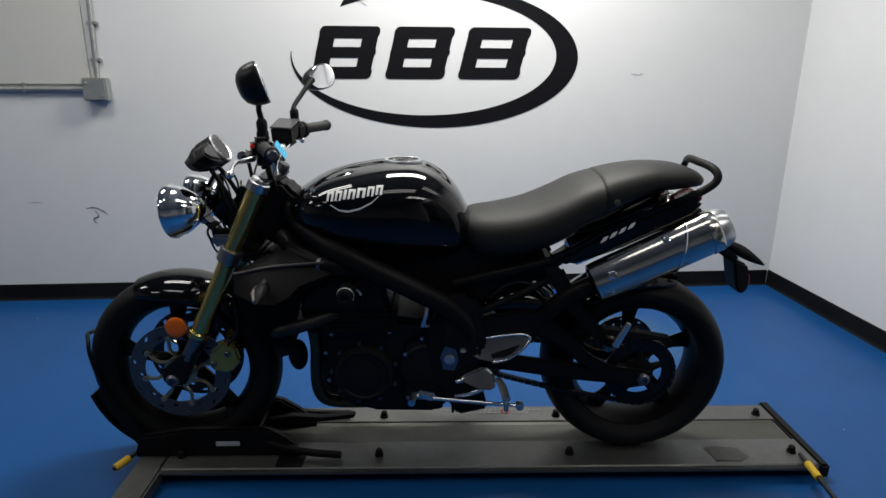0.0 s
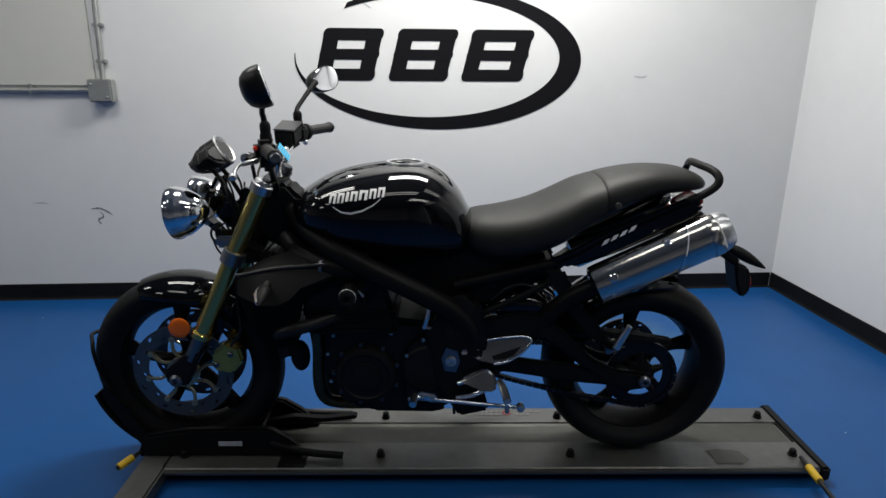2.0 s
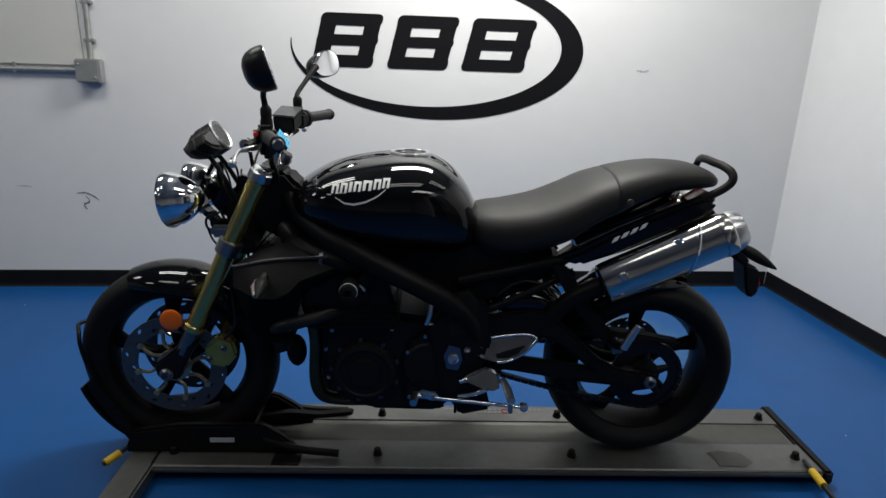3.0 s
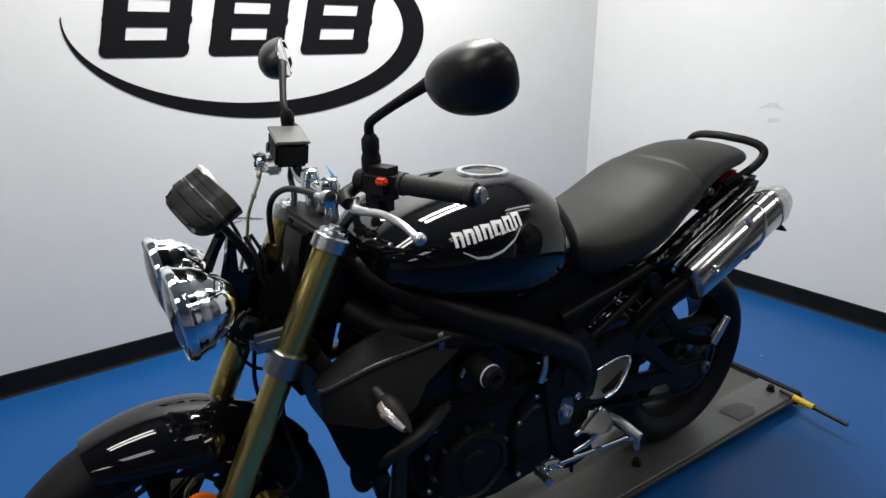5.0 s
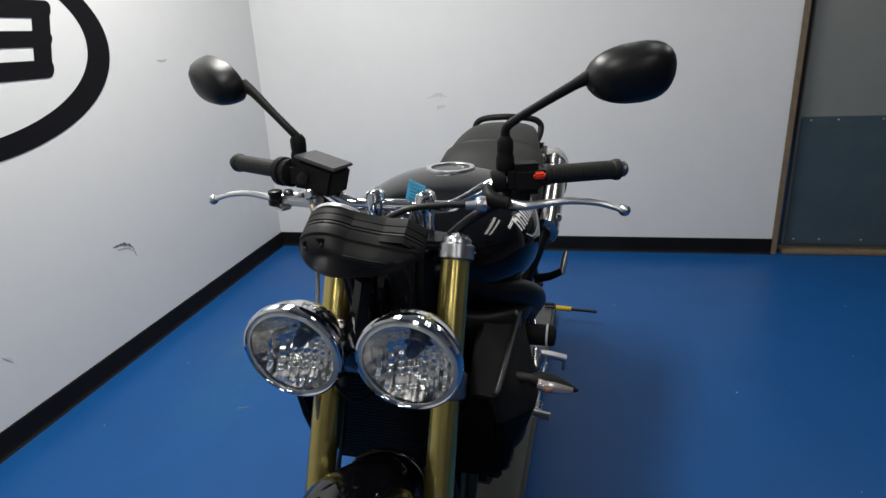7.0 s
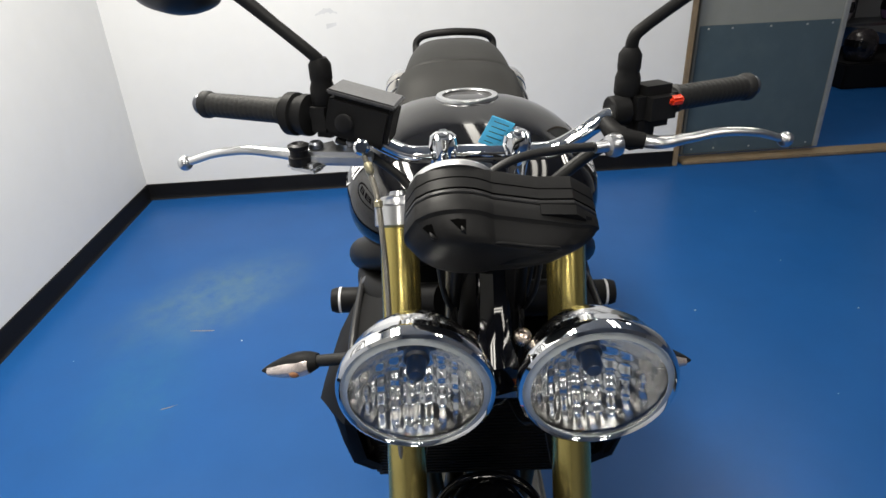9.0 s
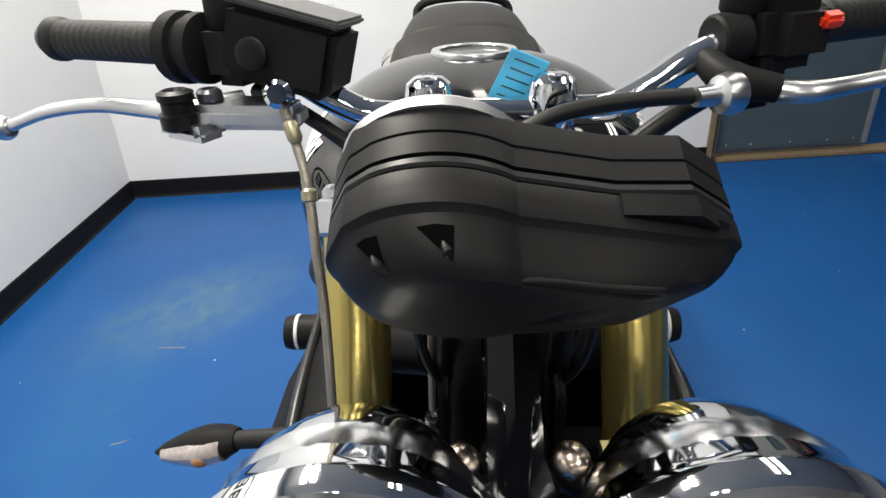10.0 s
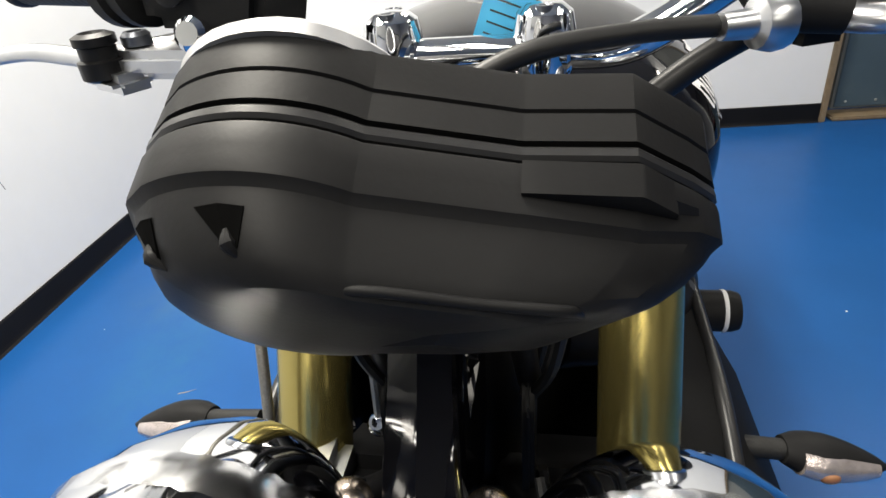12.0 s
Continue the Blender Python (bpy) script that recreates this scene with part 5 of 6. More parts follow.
for s in (-1, 1):
    turned("seat_button", [(0.008, 0), (0.010, 0.002), (0.009, 0.005), (0.004, 0.006)], (0.585, s * 0.158, 0.838), (0, s, 0.2), M_DIAL, seat, "", 14)
    tail = plate("tail_panel", [(0.40, 0.672), (0.47, 0.70), (0.56, 0.752), (0.70, 0.815), (0.79, 0.852), (0.83, 0.842), (0.81, 0.80), (0.74, 0.765), (0.60, 0.70), (0.47, 0.655)], s * 0.105, s * 0.150, M_GLOSS, None, 0.012, "gloss black tail panel")
    for k in range(4):
        x = 0.548 + k * 0.024
        z = 0.731 + k * 0.0126
        plate("mark_bar", [(x, z - 0.008), (x + 0.015, z + 0.0), (x + 0.022, z + 0.014), (x + 0.008, z + 0.008)], s * 0.1502, s * 0.1512, M_WHITE, tail, 0, "white printed bar")
half = [(0.755, -0.088, 0.815), (0.795, -0.104, 0.838), (0.835, -0.116, 0.862), (0.862, -0.120, 0.884), (0.870, -0.117, 0.902), (0.867, -0.100, 0.917), (0.858, -0.068, 0.926), (0.848, -0.034, 0.930)]
bm = B()
tube(bm, half + [(0.845, 0, 0.932)] + mirrored(half[::-1]), 0.0115, 14, 6, flat=0.85)
P("grab_rail", bm, M_PLASTIC, None, "black looped grab rail")
bm = B()
prism(bm, [(0.80, 0.81), (0.86, 0.845), (0.868, 0.83), (0.84, 0.80), (0.81, 0.79)], -0.06, 0.06, "xz", 0.008)
P("tail_light", bm, M_REDLENS, None, "dark red tail light")
bm = B()
prism(bm, [(0.72, 0.77), (0.82, 0.80), (0.86, 0.80), (0.95, 0.69), (1.0, 0.638), (0.99, 0.622), (0.93, 0.66), (0.85, 0.74), (0.74, 0.73)], -0.055, 0.055, "xz", 0.008)
hanger = P("plate_hanger", bm, M_PLASTIC, None, "black number plate hanger")
bm = B()
prism(bm, [(0.985, 0.635), (1.03, 0.618), (1.042, 0.585), (1.042, 0.535), (1.02, 0.52), (1.002, 0.55)], -0.04, 0.04, "xz", 0.006)
P("plate_board", bm, M_PLASTIC, hanger)
turned("rear_reflector", [(0.001, 0), (0.03, 0), (0.032, 0.004), (0.03, 0.01), (0.001, 0.012)], (1.038, 0, 0.565), (0.99, 0, 0.1), M_REDLENS, hanger, "red reflector", 24)


def indicator(at, tip, name):
    """A slim arrow-shaped turn signal on a short stalk; tip: from its base to its point."""
    c, tip = Vector(at), Vector(tip)
    s = 1 if tip.y > 0 else -1
    d = tip.normalized()
    side = d.cross(Vector((0, 0, 1))).normalized() * s
    if name == "front_indicator":
        side = (-side if side.x > 0 else side) + Vector((0, 0, -0.12))
        side.normalize()
    up = side.cross(d)
    up = (up if up.z > 0 else -up).normalized()
    rows, lens_rows = [], []
    for k in range(9):
        f = k / 8
        h = (0.009, 0.0135, 0.0160, 0.0165, 0.0155, 0.0135, 0.0105, 0.007, 0.002)[k]
        w = (0.012, 0.017, 0.019, 0.019, 0.0175, 0.015, 0.012, 0.008, 0.002)[k]
        o = c + tip * f
        ring = [(math.cos(a), math.sin(a)) for a in (2 * math.pi * q / 16 for q in range(16))]
        rows.append([o + side * w * ca + up * h * sa for ca, sa in ring])
        if 0 < k < 8:
            lens_rows.append([o + side * (0.003 + w * max(ca, 0.0)) + up * h * sa * 0.88 for ca, sa in ring])
    bm = B()
    skin(bm, rows)
    ob = P(name, bm, M_PLASTIC, None, "slim turn signal with a clear lens")
    bm = B()
    skin(bm, lens_rows)
    P("signal_lens", bm, M_SIGNAL, ob, "clear silvered lens")
    bm = B()
    bmesh.ops.create_uvsphere(bm, u_segments=12, v_segments=8, radius=0.0052, matrix=Matrix.Translation(c + tip * 0.36 + side * 0.0205) @ Matrix.Diagonal((0.7, 1.5, 1, 1)))
    P("signal_bulb", bm, M_BULB, ob, "amber bulb")
    rod("signal_stalk", [c - Vector((0, s * 0.045, -0.002)), c + tip * 0.05], [0.009, 0.0085], M_GRIP, ob, "rubber stalk", 12, False)
    return ob


for s in (-1, 1):
    indicator((-0.397 - 0.017 * s, s * 0.233, 0.653 + 0.016 * s), (0.006, s * 0.084, -0.020), "front_indicator")
    indicator((0.935, s * 0.095, 0.702), (0.088, s * 0.045, -0.052), "rear_indicator")


# exhaust
def muffler(s):
    a, b = Vector((0.553, s * 0.164, 0.618)), Vector((0.862, s * 0.168, 0.765))
    d = (b - a)
    L = d.length
    d.normalize()
    up = Vector((-d.z, 0, d.x))
    side = Vector((0, s, 0))
    def ring(r1, r2, h):
        return [a + d * h + up * r1 * math.cos(q) + side * r2 * math.sin(q) for q in (2 * math.pi * k / 36 for k in range(36))]
    bm = B()
    skin(bm, [ring(0.028, 0.028, -0.03), ring(0.050, 0.044, -0.025), ring(0.057, 0.049, -0.021), ring(0.0585, 0.0505, -0.005), ring(0.060, 0.052, L * 0.5), ring(0.060, 0.052, L - 0.035), ring(0.062, 0.054, L - 0.034), ring(0.062, 0.054, L - 0.008), ring(0.058, 0.050, L - 0.002)])
    mf = P("muffler", bm, M_MUFFLER, None, "polished steel muffler")
    bm = B()
    skin(bm, [ring(0.0585, 0.0505, L - 0.004), ring(0.056, 0.048, L + 0.012), ring(0.047, 0.041, L + 0.03), ring(0.034, 0.032, L + 0.032), ring(0.030, 0.028, L + 0.02), ring(0.028, 0.026, L - 0.03)])
    P("end_cap", bm, M_CAST, mf, "dull silver end cap")
    bm = B()
    pts = [a + d * (0.19 + 0.075 * (0.5 + 0.5 * math.cos(q))) + up * 0.0612 * math.cos(q) + side * 0.0532 * math.sin(q) for q in (math.pi * k / 14 for k in range(15))]
    tube(bm, pts, 0.0035, 8, 2)
    P("strap", bm, M_CHROME, mf)
    for h, k in ((0.03, 0.35), (0.20, 0.80)):
        o = a + d * h + up * 0.060 * k + side * 0.052 * math.sqrt(1 - k * k)
        nn = (up * k + side * math.sqrt(1 - k * k)).normalized()
        turned("rivet_plate", [(0.013, -0.003), (0.013, 0.002), (0.009, 0.004), (0.009, 0.007), (0.004, 0.007), (0.004, 0.003)], o, tuple(nn), M_CHROME, mf, "", 18)
    rod("link_pipe", [(0.25, s * 0.05, 0.30), (0.36, s * 0.09, 0.42), (0.45, s * 0.14, 0.55), (0.53, s * 0.163, 0.606)], 0.026, M_HEADER if s > 2 else M_SATIN, mf, "", 16)
    return mf


for s in (-1, 1):
    muffler(s)

# frame
for s in (-1, 1):
    fr = rod("frame_spar", [(-0.345, s * 0.035, 0.815), (-0.27, s * 0.125, 0.762), (-0.15, s * 0.188, 0.700), (0.0, s * 0.194, 0.622), (0.12, s * 0.172, 0.545), (0.18, s * 0.150, 0.47), (0.20, s * 0.140, 0.39)], [0.024, 0.027, 0.030, 0.030, 0.030, 0.027, 0.016], M_SATIN, None, "satin black frame spar", 16)
    rod("frame_tube", [(-0.355, s * 0.05, 0.725), (-0.30, s * 0.125, 0.695), (-0.2, s * 0.172, 0.672), (-0.07, s * 0.178, 0.655)], 0.028, M_SATIN, fr, "", 16)
    rod("frame_band", [(-0.232, s * 0.164, 0.673), (-0.222, s * 0.167, 0.673)], 0.030, M_DARKMETAL, fr, "", 20, False)
    for k in range(3):
        plate("print_bar", [(-0.295 + k * 0.018, 0.672 + k * 0.001), (-0.283 + k * 0.018, 0.672 + k * 0.001), (-0.281 + k * 0.018, 0.68), (-0.293 + k * 0.018, 0.68)], s * 0.16, s * 0.1745, M_SCUFFL, fr, 0)
    rod("engine_mount", [(-0.10, s * 0.17, 0.635), (-0.13, s * 0.165, 0.60), (-0.12, s * 0.14, 0.55)], 0.022, M_SATIN, fr, "", 12)
    plate("pivot_plate", [(0.05, 0.47), (0.12, 0.56), (0.215, 0.55), (0.235, 0.44), (0.21, 0.33), (0.24, 0.21), (0.15, 0.19), (0.08, 0.30)], s * 0.125, s * 0.165, M_SATIN, fr, 0.008, "black swingarm pivot plate")
    turned("pivot_nut", [(0.016, 0), (0.016, 0.006), (0.012, 0.009), (0.008, 0.009), (0.008, 0.002)], (0.125, s * 0.168, 0.379), (0, s, 0), M_CAST, fr, "", 18)
    plate("pivot_cover", [(0.107, 0.346), (0.14, 0.341), (0.152, 0.376), (0.144, 0.411), (0.112, 0.421), (0.097, 0.386)], s * 0.1655, s * 0.168, M_DARKMETAL, fr, 0.002)
    sf = rod("subframe_tube", [(0.137, s * 0.12, 0.597), (0.3, s * 0.125, 0.636), (0.46, s * 0.125, 0.676), (0.62, s * 0.11, 0.715), (0.78, s * 0.075, 0.80)], 0.0135, M_SATIN, None, "", 12)
    rod("subframe_strut", [(0.20, s * 0.12, 0.50), (0.32, s * 0.12, 0.555), (0.46, s * 0.12, 0.63)], 0.011, M_SATIN, sf, "", 10)
    # slider bobbin
    sl = turned("frame_slider", [(0.014, 0), (0.0225, 0.003), (0.0235, 0.012), (0.0235, 0.068), (0.021, 0.076), (0.012, 0.078), (0.010, 0.07)], (-0.157, s * 0.182, 0.608), (0, s, 0), M_PLASTIC, None, "black crash bobbin", 28)
    turned("slider_ring", [(0.0238, 0.0575), (0.0243, 0.058), (0.0243, 0.0615), (0.0238, 0.062)], (-0.157, s * 0.182, 0.608), (0, s, 0), M_WHITE, sl, "white printed ring", 28)

# radiator and its side cowls
RAD = Matrix.Translation((-0.395, 0, 0.527)) @ Matrix.Rotation(radians(-17), 4, "Y")
bm = B()
box(bm, (0, 0, 0), (0.035, 0.35, 0.275), 0.005, None)
for v in bm.verts:
    v.co = RAD @ v.co
rad = P("radiator", bm, M_ENGINE, None, "black radiator")
for k in range(27):
    bm = B()
    box(bm, (0, 0, 0), (0.038, 0.33, 0.0025))
    for v in bm.verts:
        v.co = RAD @ (v.co + Vector((0, 0, -0.125 + k * 0.0096)))
    P("fin", bm, M_SATIN, rad, smooth=False)
for s in (-1, 1):
    # a folded cowl: a slope that widens downwards from the frame, and a dark flank below it that runs in at the bottom
    top_rows, low_rows = [], []
    for x, a, b, c, d, e in ((-0.470, (0.150, 0.651), (0.184, 0.648), (0.196, 0.60), (0.190, 0.50), (0.172, 0.45)), (-0.455, (0.145, 0.660), (0.188, 0.651), (0.208, 0.60), (0.200, 0.48), (0.178, 0.43)),
                             (-0.40, (0.140, 0.690), (0.194, 0.662), (0.242, 0.588), (0.208, 0.50), (0.180, 0.43)), (-0.35, (0.138, 0.705), (0.194, 0.670), (0.243, 0.585), (0.206, 0.51), (0.186, 0.47)),
                             (-0.315, (0.136, 0.714), (0.190, 0.676), (0.236, 0.60), (0.205, 0.55), (0.192, 0.52)), (-0.285, (0.135, 0.718), (0.184, 0.681), (0.223, 0.63), (0.208, 0.61), (0.190, 0.59)), (-0.235, (0.140, 0.712), (0.180, 0.684), (0.207, 0.645), (0.198, 0.625), (0.186, 0.605)), (-0.190, (0.150, 0.706), (0.172, 0.692), (0.195, 0.662), (0.190, 0.648), (0.182, 0.635))):
        top_rows.append([(x, s * y, z) for y, z in (a, b, c)] + [(x, s * (y - 0.012), z - 0.004) for y, z in (c, b, a)])
        # the front edge runs back along the raked radiator
        f = max(0.0, (-0.285 - x) / 0.185)
        xd, xe = x + 0.032 * f, x + 0.066 * f
        low_rows.append([(x, s * (c[0] - 0.001), c[1]), ((x + xd) / 2, s * ((c[0] + d[0]) / 2 + 0.003), (c[1] + d[1]) / 2), (xd, s * (d[0] - 0.001), d[1]), (xe, s * (e[0] - 0.001), e[1]),
                         (xe, s * (e[0] - 0.014), e[1]), (xd, s * (d[0] - 0.014), d[1]), (x, s * (c[0] - 0.014), c[1])])
    bm = B()
    skin(bm, top_rows)
    P("radiator_cowl", bm, M_COWL, rad, "matt black radiator cowl")
    bm = B()
    skin(bm, low_rows)
    P("cowl_flank", bm, M_FLANK, rad)
    rod("cowl_rib", [(-0.474, s * 0.181, 0.656), (-0.455, s * 0.184, 0.655), (-0.36, s * 0.188, 0.674), (-0.215, s * 0.189, 0.686)], [0.004, 0.006, 0.0065, 0.005], M_BEAD, rad, "", 10)
    rod("coolant_hose", [(-0.385, s * 0.165, 0.468), (-0.345, s * 0.200, 0.491), (-0.28, s * 0.190, 0.504), (-0.20, s * 0.15, 0.517)], 0.019, M_CABLE, rad, "", 14)
bm = B()
bmesh.ops.create_uvsphere(bm, u_segments=20, v_segments=14, radius=0.036, matrix=Matrix.Translation((-0.344, -0.05, 0.342)) @ Matrix.Diagonal((0.85, 0.6, 1.45, 1)))
P("horn", bm, M_SATIN, None, "black horn")

# engine
bm = B()
prism(bm, [(-0.255, 0.40), (-0.24, 0.47), (-0.05, 0.50), (0.10, 0.48), (0.16, 0.42), (0.16, 0.27), (0.12, 0.20), (-0.05, 0.185), (-0.18, 0.20), (-0.245, 0.27)], -0.135, 0.135, "xz", 0.018)
eng = P("engine", bm, M_ENGINE, None, "black three-cylinder engine")
bm = B()
prism(bm, [(-0.285, 0.46), (-0.02, 0.46), (-0.07, 0.655), (-0.27, 0.645), (-0.305, 0.55)], -0.165, 0.165, "xz", 0.014)
P("cylinder_block", bm, M_ENGINE, eng)
for k in range(5):
    bm = B()
    box(bm, (-0.16, 0, 0.475 + k * 0.016), (0.25, 0.345, 0.005), 0.002)
    P("cooling_fin", bm, M_ENGINE, eng)
for s in (-1, 1):
    turned("crank_cover", [(0.092, 0), (0.092, 0.012), (0.086, 0.024), (0.074, 0.028), (0.07, 0.022), (0.045, 0.022), (0.042, 0.030), (0.02, 0.032), (0.001, 0.032)], (-0.128, s * 0.135, 0.325), (0, s, 0), M_ENGINE, eng, "", 40)
    for q in range(9):
        a = 2 * math.pi * q / 9 + 0.3
        bolt_head((-0.128 + 0.097 * math.cos(a), s * 0.136, 0.325 + 0.097 * math.sin(a)), (0, s, 0), 0.0065, M_DARKMETAL, eng, 0.012)
    turned("clutch_cover", [(0.075, 0), (0.075, 0.014), (0.068, 0.022), (0.03, 0.024), (0.001, 0.024)], (0.055, s * 0.135, 0.345), (0, s, 0), M_ENGINE, eng, "", 36)
    turned("cam_cover", [(0.036, 0), (0.038, 0.004), (0.038, 0.016), (0.033, 0.02), (0.031, 0.012), (0.001, 0.012)], (-0.153, s * 0.165, 0.578), (0, s, 0), M_ENGINE, eng, "", 28)
    # a bright metal arc laid along the upper part of the cover's rim
    bm = B()
    tube(bm, [(-0.153 + 0.0345 * math.cos(radians(a)), s * 0.186, 0.578 + 0.0345 * math.sin(radians(a))) for a in range(20, 175, 12)], 0.004, 8, 2)
    P("cam_ring", bm, M_CAST, eng, "bright metal arc along the upper rim")
    plate("gear_case", [(-0.02, 0.23), (0.09, 0.22), (0.13, 0.30), (0.12, 0.40), (0.05, 0.46), (-0.01, 0.42)], s * 0.13, s * 0.15, M_ENGINE, eng, 0.01)
    for bx, bz in ((0.0, 0.245), (0.085, 0.24), (0.115, 0.31), (0.105, 0.39), (0.045, 0.44), (-0.005, 0.39), (-0.22, 0.45), (-0.24, 0.39), (-0.235, 0.30), (-0.05, 0.455)):
        bolt_head((bx, s * 0.149 if bx > -0.03 else s * 0.135, bz), (0, s, 0), 0.006, M_CAST, eng, 0.008)
bm = B()
prism(bm, [(-0.15, 0.20), (0.10, 0.205), (0.115, 0.16), (0.08, 0.145), (-0.12, 0.15), (-0.16, 0.175)], -0.07, 0.07, "xz", 0.01)
P("oil_sump", bm, M_ENGINE, eng)
rod("selector_arm", [(0.062, -0.155, 0.540), (0.057, -0.160, 0.51), (0.048, -0.157, 0.480)], 0.0075, M_CAST, eng, "bright selector arm", 10)
rod("selector_arm", [(0.048, -0.157, 0.483), (0.08, -0.157, 0.477)], 0.005, M_CAST, eng, "", 8)
for y in (-0.1, 0.0, 0.1):
    rod("exhaust_header", [(-0.250, y, 0.55), (-0.280, y, 0.49), (-0.275, y * 0.95, 0.39), (-0.283, y * 0.85, 0.27), (-0.270, y * 0.7, 0.205), (-0.22, y * 0.5, 0.175), (-0.10, y * 0.35, 0.165)], 0.0195, M_HEADER, eng, "heat-browned exhaust header", 14)
rod("collector", [(-0.12, 0, 0.165), (0.05, 0, 0.165), (0.18, 0.0, 0.22), (0.28, 0.0, 0.30)], 0.04, M_SATIN, eng, "", 18)
bm = B()
prism(bm, [(-0.06, 0.60), (-0.14, 0.68), (-0.10, 0.74), (0.20, 0.72), (0.42, 0.68), (0.44, 0.62), (0.24, 0.52), (0.06, 0.50)], -0.10, 0.10, "xz", 0.02)
P("airbox", bm, M_SATIN, None, "black airbox and battery tray")
rod("throttle_cable", [(-0.1, -0.13, 0.66), (0.0, -0.19, 0.59), (0.1, -0.185, 0.56)], 0.004, M_CABLE, None, "", 8)

# swingarm, chain, shock
for s in (-1, 1):
    sa = plate("swingarm", [(0.13, 0.470), (0.25, 0.500), (0.35, 0.515), (0.41, 0.500), (0.48, 0.435), (0.55, 0.365), (0.62, 0.325), (0.70, 0.316), (0.745, 0.302), (0.742, 0.265), (0.66, 0.252), (0.60, 0.275), (0.53, 0.328), (0.46, 0.388), (0.40, 0.428), (0.33, 0.432), (0.25, 0.410), (0.14, 0.360)], s * 0.105, s * 0.135, M_SATIN, None, 0.01, "satin black swingarm")
    plate("lower_arm", [(0.14, 0.37), (0.30, 0.368), (0.5, 0.340), (0.66, 0.31), (0.66, 0.265), (0.5, 0.283), (0.3, 0.318), (0.14, 0.33)], s * 0.105, s * 0.13, M_SATIN, sa, 0.008)
    turned("axle_nut", [(0.019, 0), (0.019, 0.008), (0.013, 0.013), (0.008, 0.013), (0.008, 0.003)], (XR, s * 0.135, RR), (0, s, 0), M_DARKMETAL, sa, "", 12)
bm = B()
box(bm, (0.33, 0, 0.42), (0.06, 0.21, 0.07), 0.015)
P("swingarm_bridge", bm, M_SATIN, None)
bm = B()
n = 90
ring_o, ring_i = [], []
for q in range(n):
    a = 2 * math.pi * q / n
    ring_o.append((XR + (0.105 + 0.004 * (q % 2)) * math.cos(a), RR + (0.105 + 0.004 * (q % 2)) * math.sin(a)))
    ring_i.append((XR + 0.072 * math.cos(a), RR + 0.072 * math.sin(a)))
for q in range(n):
    prism(bm, [ring_o[q], ring_o[(q + 1) % n], ring_i[(q + 1) % n], ring_i[q]], -0.092, -0.086, "xz")
P("rear_sprocket", bm, M_SPROCKET, rear, "toothed steel sprocket", smooth=False)
turned("sprocket_carrier", [(0.046, 0), (0.047, 0.004), (0.042, 0.012), (0.03, 0.016), (0.001, 0.016)], (XR, -0.085, RR), (0, -1, 0), M_SATIN, rear, "", 30)
for q in range(5):
    a = 2 * math.pi * q / 5 + 0.35
    d = Vector((math.cos(a), 0, math.sin(a)))
    rod("carrier_arm", [Vector((XR, -0.086, RR)) + d * 0.04, Vector((XR, -0.088, RR)) + d * 0.076], [0.014, 0.009], M_SATIN, rear, "", 10, False)
links = []
for q in range(26):
    links.append((0.16 + (XR - 0.16) * q / 25, 0.405 + (0.396 - 0.405) * q / 25))
for q in range(1, 12):
    a = radians(90 - 180 * q / 12)
    links.append((XR + 0.108 * math.cos(a), RR + 0.108 * math.sin(a)))
for q in range(26):
    f = q / 25
    links.append((XR - (XR - 0.16) * f, 0.182 + (0.325 - 0.182) * f - 0.012 * math.sin(math.pi * f)))
bm = B()
for a, b in zip(links, links[1:]):
    m = ((a[0] + b[0]) / 2, -0.089, (a[1] + b[1]) / 2)
    ang = math.atan2(b[1] - a[1], b[0] - a[0])
    box(bm, m, (math.dist(a, b) * 0.9, 0.016, 0.012), 0, Matrix.Rotation(-ang, 4, "Y"))
P("drive_chain", bm, M_SPROCKET, None, "steel drive chain", smooth=False)
plate("chain_guard", [(0.36, 0.445), (0.58, 0.440), (0.70, 0.425), (0.80, 0.405), (0.80, 0.395), (0.60, 0.418), (0.36, 0.425)], -0.105, -0.065, M_PLASTIC, None, 0.004)
sh = turned("rear_shock", [(0.022, 0), (0.022, 0.05), (0.017, 0.055), (0.017, 0.2), (0.024, 0.205), (0.024, 0.235)], (0.33, 0, 0.46), (-0.35, 0, 1), M_SATIN, None, "black rear shock", 20)
coil = [Vector((0.33, 0, 0.50)) + Vector((-0.33, 0, 0.944)) * (0.14 * q / 96) + Vector((0.033 * math.cos(q * 0.42), 0.033 * math.sin(q * 0.42), 0)) for q in range(97)]
rod("coil_spring", coil, 0.0052, M_SATIN, sh, "", 8, False)
P("rear_hugger", shell_arc(XR, RR, 0.318, 70, 150, 0.10, 0.05), M_GLOSS, None, "gloss black rear hugger")

# footrests
def tilted(ob, s, k=0.45):
    """Leans a side plate in at the top."""
    for v in ob.data.vertices:
        v.co.y -= s * (v.co.z - 0.36) * k
    return ob


